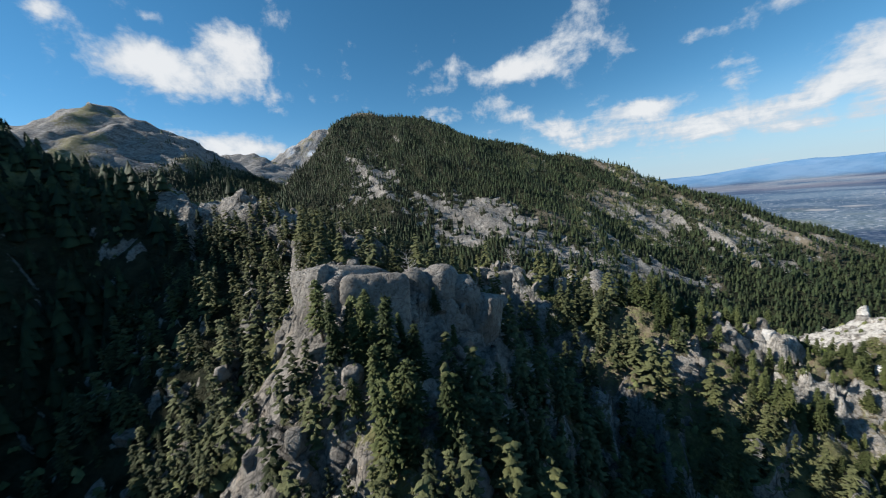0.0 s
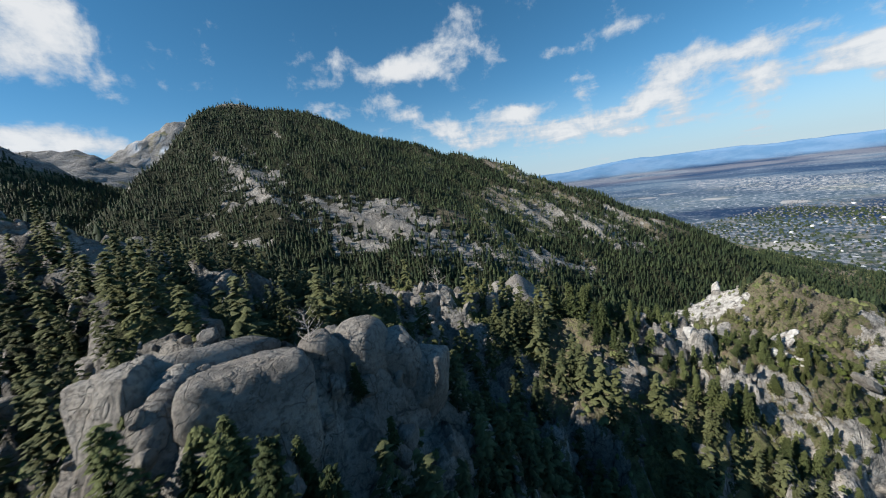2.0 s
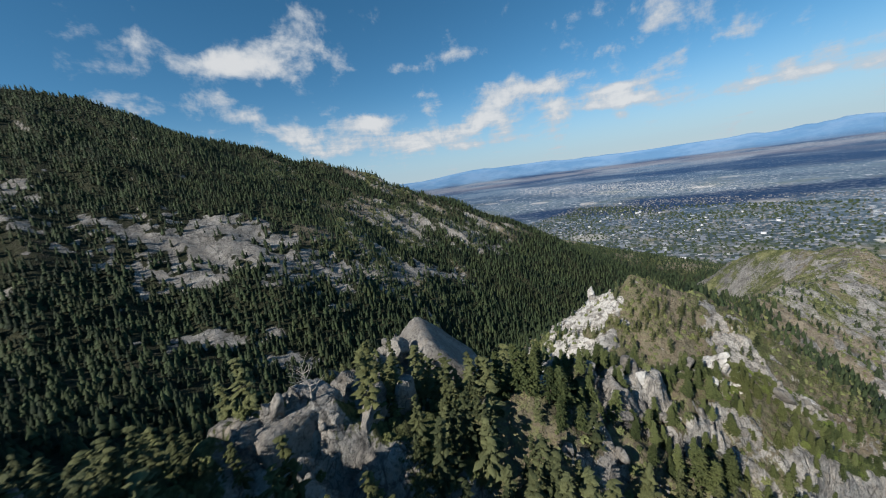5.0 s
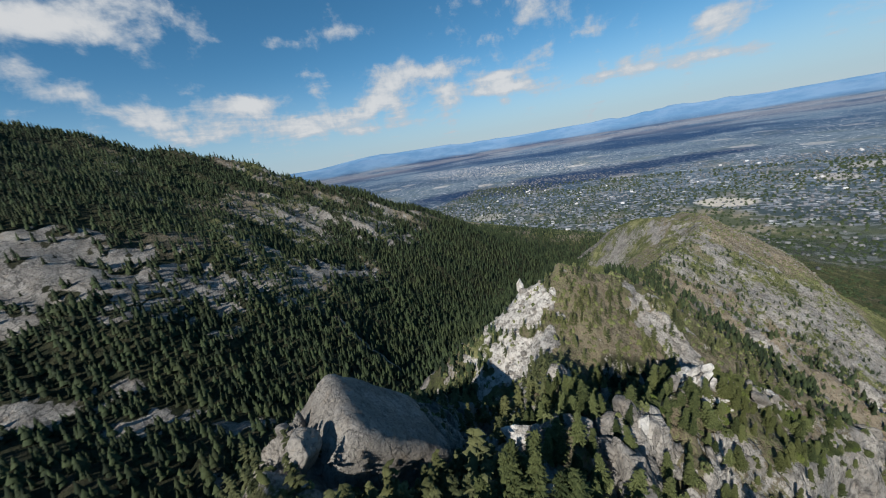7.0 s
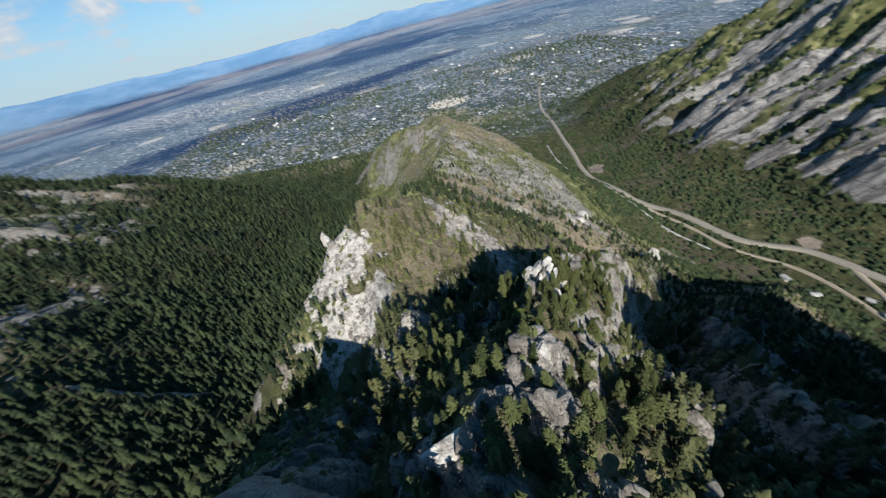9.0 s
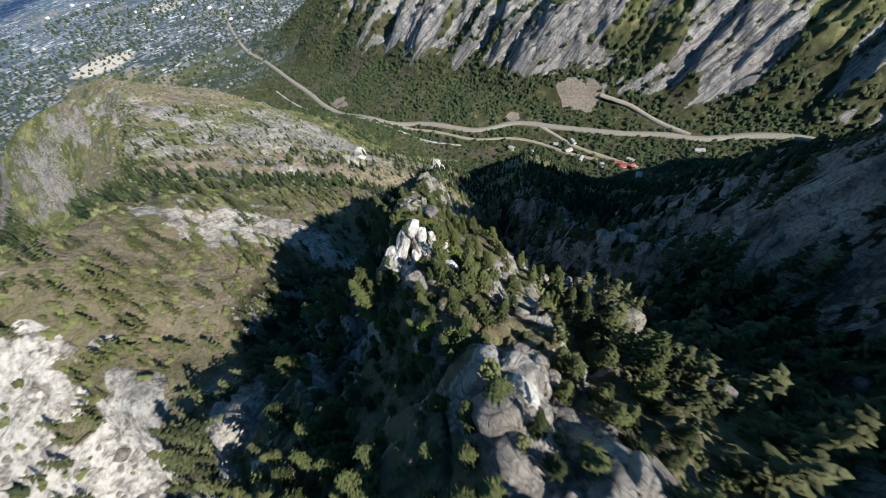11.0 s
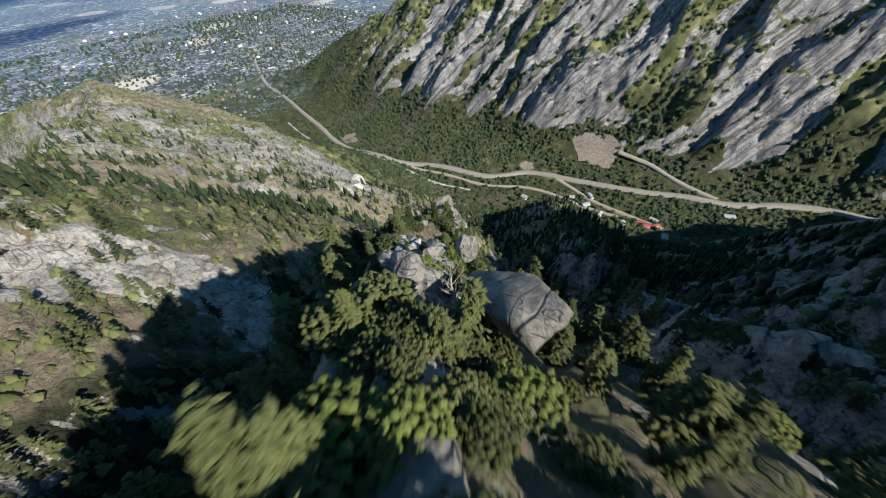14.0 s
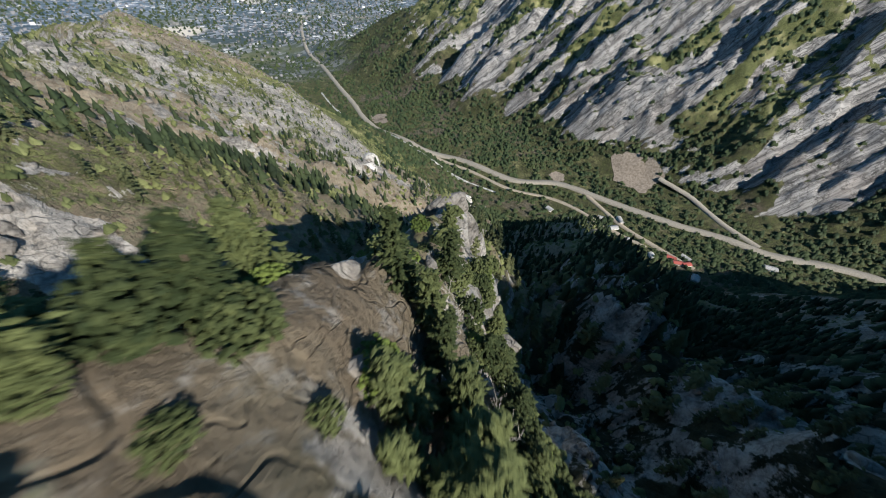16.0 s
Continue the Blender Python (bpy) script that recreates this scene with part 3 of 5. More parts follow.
    # the same painted cloud shadow on the far plain
    hazed = n.mix(n.math("MULTIPLY", cloud_shade, 0.95), hazed, (0.012, 0.038, 0.098))
    hazed = n.mix(n.math("MULTIPLY", attr(n, "works"), n.step(hue.outputs[2], 0.62, 0.9)), hazed, (0.52, 0.51, 0.50))
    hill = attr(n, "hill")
    hazed = n.mix(n.math("MULTIPLY", n.math("MULTIPLY", attr(n, "foot"), 0.35), n.step(n.noise(map_at, 0.0003, 4, 0.6), 0.36, 0.56)), hazed, (0.29, 0.265, 0.265))
    hazed = n.mix(hill, hazed, n.mix(n.step(n.noise(map_at, 0.0004, 5, 0.7), 0.4, 0.62), (0.10, 0.21, 0.36), (0.15, 0.26, 0.41)))
    base = n.mix(far, base, hazed)
    base = n.mix(attr(n, "snow"), base, (0.82, 0.84, 0.88))
    relief = n.math("ADD", relief, n.math("MULTIPLY", attr(n, "crag"), n.math("MULTIPLY", streak, 2.5)))
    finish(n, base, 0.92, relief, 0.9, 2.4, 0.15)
    return mat


def mat_granite(name, white, lichen=0.0):
    mat, n = material(name)
    geo = n.add("ShaderNodeNewGeometry").outputs["Position"]
    color, tall = granite_color(n, geo)
    pale = n.math("MULTIPLY", n.step(n.noise(geo, 0.3, 4, 0.6), 0.38 - 0.3 * (white - 0.45), 0.62), white)
    color = n.mix(pale, color, (0.70, 0.68, 0.645))
    color = n.mix(lichen, color, (0.095, 0.088, 0.080))
    finish(n, color, 0.88, tall, 0.9, 1.6, 0.25)
    return mat


def mat_leaves(name, dark, light, joined, yellow=0.0):
    mat, n = material(name)
    geo = n.add("ShaderNodeNewGeometry")
    place = geo.outputs["Position"]
    own = attr(n, "tint") if joined else n.add("ShaderNodeObjectInfo").outputs["Random"]
    isle = geo.outputs["Random Per Island"]
    mixed = n.math("ADD", n.math("MULTIPLY", own, 0.55), n.math("MULTIPLY", isle, 0.3))
    mixed = n.math("ADD", mixed, n.math("MULTIPLY", n.noise(place, 1.3, 3, 0.6), 0.25))
    color = n.mix(n.step(mixed, 0.2, 0.95), dark, light)
    color = n.mix(n.math("MULTIPLY", n.step(n.noise(place, 0.02, 3, 0.5), 0.45, 0.65), 0.35 + yellow), color, (0.12, 0.12, 0.038))
    bump = n.noise(place, 5.0, 3, 0.7)
    finish(n, color, 0.75, bump, 0.7, 0.25, 0.2)
    return mat


def mat_plain(name, low, high, scale=3.0, rough=0.85, bump=0.4):
    mat, n = material(name)
    place = n.add("ShaderNodeNewGeometry").outputs["Position"]
    grain = n.noise(place, scale, 6, 0.65)
    finish(n, n.mix(n.step(grain, 0.32, 0.68), low, high), rough, grain, bump, 0.1)
    return mat


GROUND = mat_ground()
GRANITE = mat_granite("granite", 0.10, 0.35)
PALE = mat_granite("pale_granite", 0.85)
NEEDLES = mat_leaves("conifer_needles", (0.023, 0.035, 0.012), (0.104, 0.122, 0.045), False)
NEEDLES_RIDGE = mat_leaves("ridge_needles", (0.026, 0.035, 0.015), (0.118, 0.128, 0.058), True)
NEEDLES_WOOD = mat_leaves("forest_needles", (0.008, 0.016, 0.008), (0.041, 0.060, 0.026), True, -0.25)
BROADLEAF = mat_leaves("canyon_leaves", (0.020, 0.036, 0.017), (0.050, 0.070, 0.030), True, -0.22)
BRIGHT_LEAF = mat_leaves("bush_leaves", (0.05, 0.075, 0.016), (0.13, 0.17, 0.040), False)
SHRUB = mat_leaves("shrub_leaves", (0.055, 0.070, 0.026), (0.185, 0.200, 0.082), True, 0.05)
BARK = mat_plain("bark", (0.06, 0.045, 0.035), (0.17, 0.13, 0.10), 6.0)
DEADWOOD = mat_plain("weathered_wood", (0.25, 0.22, 0.19), (0.50, 0.46, 0.42), 5.0)


# ---------------------------------------------------------------- ground
ROCK_PATCHES = [   # bare granite: x, y, half length, half width, turn, weight
    (110, 745, 175, 62, -32, 0.95), (205, 655, 80, 50, -28, 1.15), (120, 800, 90, 40, -20, 0.9), (60, 690, 60, 26, -10, 0.9), (330, 640, 90, 24, -12, 0.8), (440, 655, 110, 28, -8, 0.8), (-150, 960, 50, 60, -30, 0.6), (-205, 1000, 70, 150, 10, 0.55), (-140, 880, 50, 60, -20, 0.5),
    (-325, 778, 48, 18, -30, 0.95), (-156, 727, 38, 14, -25, 0.9), (-239, 787, 28, 12, -10, 0.9), (17, 574, 44, 12, -15, 0.9), (-170, 644, 32, 12, -15, 0.8), (-120, 563, 40, 12, -10, 0.8), (95, 493, 32, 12, -15, 0.9), (48, 551, 52, 14, -10, 0.9),
    (139, 430, 32, 9, -25, 0.8), (200, 562, 22, 8, 0, 0.7), (640, 800, 140, 60, -30, 0.35), (760, 800, 120, 90, -30, 0.35), (480, 900, 150, 110, -30, 0.3),
    (262, 200, 26, 20, 30, 1.2), (232, 205, 18, 26, 0, 1.1), (275, 230, 22, 26, 0, 1.2), (284, 112, 22, 15, 40, 1.0), (252, 100, 12, 8, 10, 0.7), (235, 140, 12, 7, 20, 0.5), (330, 95, 16, 8, -20, 0.5),
    (480, 10, 85, 24, -16, 0.75), (417, -50, 34, 30, 0, 0.8), (560, 45, 90, 20, -5, 0.7), (720, 60, 120, 20, 2, 0.75), (890, 92, 60, 30, 0, 0.6), (390, 40, 40, 20, 20, 0.5),
    (-24, 94, 26, 20, 0, 1.2), (0, 106, 18, 12, 0, 1.0), (-68, 148, 30, 12, -45, 1.0), (-12, 70, 14, 18, 0, 0.6), (120, 165, 14, 8, -50, 0.6), (45, 180, 26, 9, 0, 0.7), (100, 215, 18, 9, -60, 0.6), (179, 94, 26, 4, -47, 0.45), (163, 110, 7, 5, -50, 0.9), (109, 152, 9, 12, 0, 1.0), (122, 132, 12, 9, -40, 0.8), (337, -97, 26, 14, -50, 0.7),
    (-100, 170, 40, 16, -10, 0.9), (150, 120, 8, 5, -50, 0.4), (90, 20, 30, 14, -20, 0.8), (140, -5, 40, 14, -20, 0.7),
]


def ground_maps(X, Y, Z, slope):
    """How bare, how green and how wooded the ground is, from 0 to 1; wood also carries painted shade."""
    near = ease(np.hypot(X - 110, Y - 120), 420, 220)
    lumps, wide, grit = fbm(X, Y, 26, 4, 31), fbm(X, Y, 130, 4, 32), fbm(X, Y, 11, 2, 36)
    rock = 0.85 * ease(slope + 0.6 * (lumps - 0.5), 0.85, 1.6) * (1 - 0.25 * near) + 0.4 * near * ease(lumps, 0.52, 0.64)
    face = ease(X, 225, 250) * ease(Y, 185, 160) * near
    rock = rock * (1 - 0.42 * face)
    rock = rock * (1 - 0.75 * ease(np.hypot((X - 62) / 1.1, Y - 66), 58, 36))
    rock = rock * (1 - 0.5 * ease(X, 30, 60) * ease(X, 270, 240) * ease(Y, 30, 10) * ease(Y, -260, -200))
    rock = rock * (1 - 0.45 * ease(X, 95, 110) * ease(X, 185, 165) * ease(Y, 70, 90) * ease(Y, 192, 175))
    for px, py, a, b, turn, weight in ROCK_PATCHES:
        c, s = math.cos(radians(turn)), math.sin(radians(turn))
        u, v = ((X - px) * c + (Y - py) * s) / a, ((Y - py) * c - (X - px) * s) / b
        rock = rock + 0.85 * weight * ease(np.hypot(u, v) + 1.9 * (lumps - 0.5) + 2.2 * (grit - 0.5), 1.05, 0.65)
    across, along = 0.80 * X - 0.60 * Y, 0.6 * X + 0.8 * Y
    wall = ease(Y, -500, -600) * ease(X, 1750, 1100) * ease(Z + 150 * (fbm(across, along * 0.2, 70, 3, 37) - 0.5), 215, 255)
    gentle = np.maximum(ease(fbm(X, Y, 110, 4, 34) - 0.30 * (slope - 0.9), 0.50, 0.60), ease(fbm(across, along * 0.3, 46, 4, 35), 0.53, 0.60))
    rock = rock * (1 - wall) + wall * (1.1 - 0.95 * gentle) * (1 - 0.45 * ease(X, 700, 1150))
    west = ease(X, 380, 620) * ease(Y, 240, 150) * ease(Y, -420, -300)
    rock = rock * (1 - 0.25 * west)
    flank = ease(X, 320, 400) * ease(X, 980, 800) * ease(Y, 150, 90) * ease(Y, -190, -110)
    rock = np.maximum(rock, flank * (0.34 + 1.3 * (wide - 0.44) + 1.0 * (lumps - 0.5)) * (1 - 0.5 * ease(X, 640, 800) * ease(Y, 0, 30)))
    green = 0.75 * ease(wide, 0.35, 0.6) * (1 - 0.35 * west) + 0.25
    green = np.clip(green * (1 - 0.5 * ease(X, 20, 50) * ease(X, 215, 190) * ease(Y, 66, 46) * near) + 0.22 * near - 0.10 * face + 0.08 * west, 0, 1)
    green = np.maximum(green, 0.5 * ease(X, -550, -700))
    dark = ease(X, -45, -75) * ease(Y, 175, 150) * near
    rock = rock * (1 - 0.7 * dark)
    shady_dell = ease(np.hypot((X - 212) / 1.2, Y - 127), 34, 22)
    rock = rock * (1 - 0.6 * shady_dell) * (1 - 0.6 * ease(np.hypot((X + 40) / 1.2, Y - 136), 24, 14))
    valley = ease(Z, 330, 230)
    green = np.maximum(green, 0.9 * wall)
    trodden = ease(np.hypot(X - 192, Y - 76), 10, 4)          # bare brown earth on the spine
    rock, green = rock * (1 - 0.8 * trodden), green * (1 - 0.75 * trodden)
    green = green * (1 - valley) + valley * np.clip(0.5 + 1.4 * (wide - 0.35) + 1.2 * (lumps - 0.45), 0.2, 1)
    south = ease(Y, 230, 330)
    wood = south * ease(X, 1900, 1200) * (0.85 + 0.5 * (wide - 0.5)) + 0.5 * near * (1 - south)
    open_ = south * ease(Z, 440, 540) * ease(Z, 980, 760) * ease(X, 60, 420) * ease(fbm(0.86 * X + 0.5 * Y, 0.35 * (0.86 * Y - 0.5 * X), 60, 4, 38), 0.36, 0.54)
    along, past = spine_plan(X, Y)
    lee_shade = near * ease(X, 20, 50) * ease(X, 215, 190) * np.maximum(ease(Y, 66, 46), ease(past, 6, 14) * ease(along, 4, 16)) * ease(Y, -270, -210)
    # forest-floor darkness here also stands in for shade on the gully slopes
    wood = wood * (1 - 0.42 * open_) + 0.4 * dark + 0.45 * lee_shade + 0.5 * shady_dell
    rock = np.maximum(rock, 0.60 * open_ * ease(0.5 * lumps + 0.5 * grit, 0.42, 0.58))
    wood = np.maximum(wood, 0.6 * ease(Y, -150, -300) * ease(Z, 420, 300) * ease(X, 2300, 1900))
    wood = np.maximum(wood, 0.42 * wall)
    alpine = ease(Z, 800, 980) * ease(X, -600, -800) + ease(Z, 1080, 1140) * ease(X, -500, -350)
    rock = np.maximum(rock, alpine * (0.72 + 1.6 * (wide - 0.42) + 0.8 * (lumps - 0.5)))
    return np.clip(rock, 0, 1.3), np.clip(green, 0, 1), np.clip(wood * (1 - 0.7 * alpine), 0, 1)


FINE_BOX = (-172.0, 364.0, -84.0, 266.0)      # the near ridges, meshed more finely than the rest


def build_ground():
    x0, x1, y0, y1 = FINE_BOX
    xs = np.array(growing(-1700, -45000, 60, 1.13)[::-1] + list(axis([(-1700, -600, 16), (-600, x0, 7), (x0, x1, 5.36), (x1, 900, 5), (900, 1600, 9), (1600, 2600, 24)])) + growing(2600, 62000, 32, 1.06))
    ys = np.array(growing(-1650, -45000, 40, 1.1)[::-1] + list(axis([(-1650, -1150, 16), (-1150, -420, 4.6), (-420, y0, 7), (y0, y1, 5), (y1, 900, 5.5), (900, 1750, 10), (1750, 3600, 45)])) + growing(3600, 45000, 80, 1.11))
    sheets = []
    for ax, ay, fine in ((xs, ys, False), (axis([(x0, 120, 1.3), (120, 215, 0.85), (215, x1, 1.3)]), axis([(y0, 20, 1.4), (20, 56, 1.1), (56, 140, 0.85), (140, y1, 1.3)]), True)):
        X, Y = np.meshgrid(ax, ay)
        Z = land(X, Y)
        slope = np.hypot(np.gradient(Z, axis=1) / np.gradient(ax)[None, :], np.gradient(Z, axis=0) / np.gradient(ay)[:, None])
        broad = slope
        if fine:          # the lie of the land without the single steps
            pad = 3
            wide = np.pad(slope, pad, mode="edge")
            broad = sum(wide[i:i + slope.shape[0], j:j + slope.shape[1]] for i in range(0, 2 * pad + 1, 2) for j in range(0, 2 * pad + 1, 2)) / 16
        rock, green, wood = ground_maps(X, Y, Z, broad)
        if fine:          # single steep steps are bare
            rock = np.maximum(rock, 0.95 * ease(slope, 1.7, 2.7))
        k = np.arange(X.size).reshape(X.shape)
        quads = np.stack([k[:-1, :-1], k[:-1, 1:], k[1:, 1:], k[1:, :-1]], -1)
        if fine:          # a narrow hem turned down at the edge of the patch
            Z = Z.copy()
            for hem in (np.s_[0, :], np.s_[-1, :], np.s_[:, 0], np.s_[:, -1]):
                Z[hem] -= 4.0
            quads = quads.reshape(-1, 4)
        else:
            inside = ((ax[:-1] >= x0 + 4) & (ax[1:] <= x1 - 4))[None, :] & ((ay[:-1] >= y0 + 4) & (ay[1:] <= y1 - 4))[:, None]
            quads = quads[~inside]
        sheets.append((X.ravel(), Y.ravel(), Z.ravel(), rock.ravel(), green.ravel(), wood.ravel(), quads))
    X, Y, Z, rock, green, wood = (np.concatenate([sheet[k] for sheet in sheets]) for k in range(6))
    quads = np.concatenate([sheets[0][6], sheets[1][6] + len(sheets[0][0])])
    dist = np.hypot(X - HUB[0], Y - HUB[1])
    city = ease(X + 700 * (fbm(X, Y, 240, 3, 41) - 0.5), 1500, 2300) * ease(Z, 190, 130)
    city = np.maximum(city, ease(dist, 4500, 6000) * ease(X, 2000, 3000))
    # share of the haze-tinted colour, growing with distance
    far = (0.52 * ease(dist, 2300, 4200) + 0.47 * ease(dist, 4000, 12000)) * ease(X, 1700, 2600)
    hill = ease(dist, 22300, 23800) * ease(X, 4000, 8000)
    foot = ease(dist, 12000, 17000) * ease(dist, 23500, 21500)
    crag = np.maximum(ease(Y, -500, -600) * ease(X, 1750, 1400), 0.55 * ease(X, -600, -760))
    pale = np.maximum(ease(np.hypot((X - 262) / 1.3, Y - 204), 62, 34) * ease(Y, 172, 186), ease(np.hypot(X - 160, Y - 110), 16, 8))
    pale = np.maximum(pale, 0.35 * ease(X, 105, 150) * ease(X, 1100, 800) * ease(Y, 215, 190) * ease(Y, -190, -120))
    # cloud shadow painted dark blue, farther dark patches, and pale works of the plain
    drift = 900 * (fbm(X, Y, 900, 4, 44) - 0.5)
    cloud_shade = ease(np.hypot((X - 4950 + 0.6 * (Y - 1000) + 1.3 * drift) / 760, (Y - 900) / 2300), 1.1, 0.8)
    cloud_shade = np.maximum(cloud_shade, ease(fbm(X * 0.5, Y * 0.25, 1100, 4, 45), 0.56, 0.62) * ease(X, 6500, 9000) * 0.7)
    works = ease(np.hypot((X - 7600 - 0.5 * (Y - 3500) + drift) / 1300, (Y - 3600) / 3600), 1.1, 0.6)
    snow = ease(np.hypot(X + 1010, (Y - 2830) * 0.6), 190, 90) * ease(Z, 1050, 1130) * ease(fbm(X, Y, 60, 3, 99), 0.5, 0.56) * ease(Z, 1300, 1240)
    PX, PY, PZ = draw_in(X, Y, Z)
    me = mesh_of("ground", np.stack([PX, PY, PZ], -1), quads)
    for name, values in (("rock", rock), ("green", green), ("wood", wood), ("city", city), ("far", far), ("hill", hill), ("foot", foot), ("crag", crag), ("pale", pale), ("cloud_shade", cloud_shade), ("works", works), ("snow", snow), ("true_x", X), ("true_y", Y)):
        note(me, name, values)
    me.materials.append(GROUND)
    print("ground", len(X), "places")
    return tagged(new("ground", me), "granite mountain ridges, wooded slopes, canyon and city plain", "ground", kind="structure")


build_ground()


# ---------------------------------------------------------------- plants
def part(name, me, mat, parent, label=""):
    ob = new(name, me)
    if not me.materials:
        me.materials.append(mat)
    ob.parent = parent
    if label:
        tagged(ob, label)
    return ob


def spindle(rng, height, radius, tiers, sides, ragged=0.3):
    """A conifer's crown as stacked ragged skirts: places and triangles."""
    verts, faces = [], []
    for k in range(tiers):
        f = k / tiers
        low, top = height * (0.10 + 0.86 * f), height * min(1.0, 0.10 + 0.86 * (f + 1.75 / tiers))
        r = radius * (1 - f) ** 0.75 * (0.85 + 0.3 * rng.random())
        cx, cy = rng.normal(0, 0.03 * radius, 2)
        first = len(verts)
        verts.append((cx * 2, cy * 2, top))
        turn = rng.random() * 6.28
        for j in range(sides):
            a = turn + 6.283 * j / sides
            rr = r * (1 + ragged * (rng.random() - 0.5) * 2) * (1.0 if j % 2 else 0.62)
            verts.append((cx + rr * math.cos(a), cy + rr * math.sin(a), low - 0.06 * height * rng.random() * (1 if j % 2 else -0.4)))
        faces += [(first, first + 1 + j, first + 1 + (j + 1) % sides) for j in range(sides)]
    return np.array(verts), np.array(faces)


def stem(height, radius, sides=6):
    verts, faces = [], []
    for k, (z, r) in enumerate(((-1.2, 1.25), (0.0, 1.0), (0.5, 0.6), (0.98, 0.12))):
        zz = z if z < 0 else z * height
        verts += [(radius * r * math.cos(6.283 * j / sides) + 0.02 * k * radius, radius * r * math.sin(6.283 * j / sides), zz) for j in range(sides)]
    for k in range(3):
        faces += [(k * sides + j, k * sides + (j + 1) % sides, (k + 1) * sides + (j + 1) % sides, (k + 1) * sides + j) for j in range(sides)]
    return np.array(verts), np.array(faces)


def joined(name, protos, xyz, scale, turn, tint, pick, mat, label, category):
    """One mesh of many plants, each a turned and scaled copy of one of the forms."""
    all_v, all_f, all_t, base = [], [], [], 0
    for k, (pv, pf) in enumerate(protos):
        who = np.nonzero(pick == k)[0]
        if not len(who):
            continue
        c, s = np.cos(turn[who])[:, None], np.sin(turn[who])[:, None]
        wide = (scale[who] * (0.85 + 0.3 * tint[who]))[:, None]
        v = np.stack([(pv[None, :, 0] * c - pv[None, :, 1] * s) * wide, (pv[None, :, 0] * s + pv[None, :, 1] * c) * wide, pv[None, :, 2] * scale[who][:, None]], -1) + xyz[who][:, None, :]
        f = pf[None] + (np.arange(len(who)) * len(pv))[:, None, None] + base
        all_v.append(v.reshape(-1, 3)), all_f.append(f.reshape(-1, 3)), all_t.append(np.repeat(tint[who], len(pv)))
        base += len(who) * len(pv)
    me = mesh_of(name, np.concatenate(all_v), np.concatenate(all_f), smooth=False)
    note(me, "tint", np.concatenate(all_t))
    me.materials.append(mat)
    return tagged(new(name, me), label, category, kind="stuff")


def slope_at(X, Y, step=3.0):
    return np.hypot(land(X + step, Y) - land(X - step, Y), land(X, Y + step) - land(X, Y - step)) / (2 * step)


def scatter(rng, x0, x1, y0, y1, spacing):
    nx, ny = int((x1 - x0) / spacing), int((y1 - y0) / spacing)
    gx, gy = np.meshgrid(x0 + (np.arange(nx) + 0.5) * spacing, y0 + (np.arange(ny) + 0.5) * spacing)
    gx, gy = gx.ravel() + rng.uniform(-0.5, 0.5, nx * ny) * spacing, gy.ravel() + rng.uniform(-0.5, 0.5, nx * ny) * spacing
    return gx, gy


def path_gap(X, Y, Z):
    """How far places lie from the flight line."""
    best = np.full(X.shape, 1e9)
    for a, b in zip(PATH, PATH[1:]):
        for s in (0, 0.25, 0.5, 0.75, 1.0):
            p = [a[k] + s * (b[k] - a[k]) for k in (1, 2, 3)]
            best = np.minimum(best, np.sqrt((X - p[0]) ** 2 + (Y - p[1]) ** 2 + (Z - p[2]) ** 2))
    return best


def round_crown(rng, tufts, size):
    """A low bushy crown of a few bent sprays."""
    verts, faces = [], []
    for _ in range(tufts):
        a, r, z = rng.random() * 6.283, 0.42 * math.sqrt(rng.random()), 0.25 + 0.55 * rng.random()
        at = np.array([r * math.cos(a), r * math.sin(a), z * (1.1 - r)])
        out, side = np.array([math.cos(a), math.sin(a), 0.0]), np.array([-math.sin(a), math.cos(a), 0.0])
        k = size * (0.7 + 0.6 * rng.random())
        first = len(verts)
        verts += [at - out * k - (0, 0, k), at + side * k - (0, 0, k * 0.8), at + out * k - (0, 0, k * 1.2), at - side * k - (0, 0, k * 0.8), at + np.array([0, 0, 0.55 * k])]
        faces += [(first, first + 1, first + 4), (first + 1, first + 2, first + 4), (first + 2, first + 3, first + 4), (first + 3, first, first + 4)]
    return np.array(verts), np.array(faces)


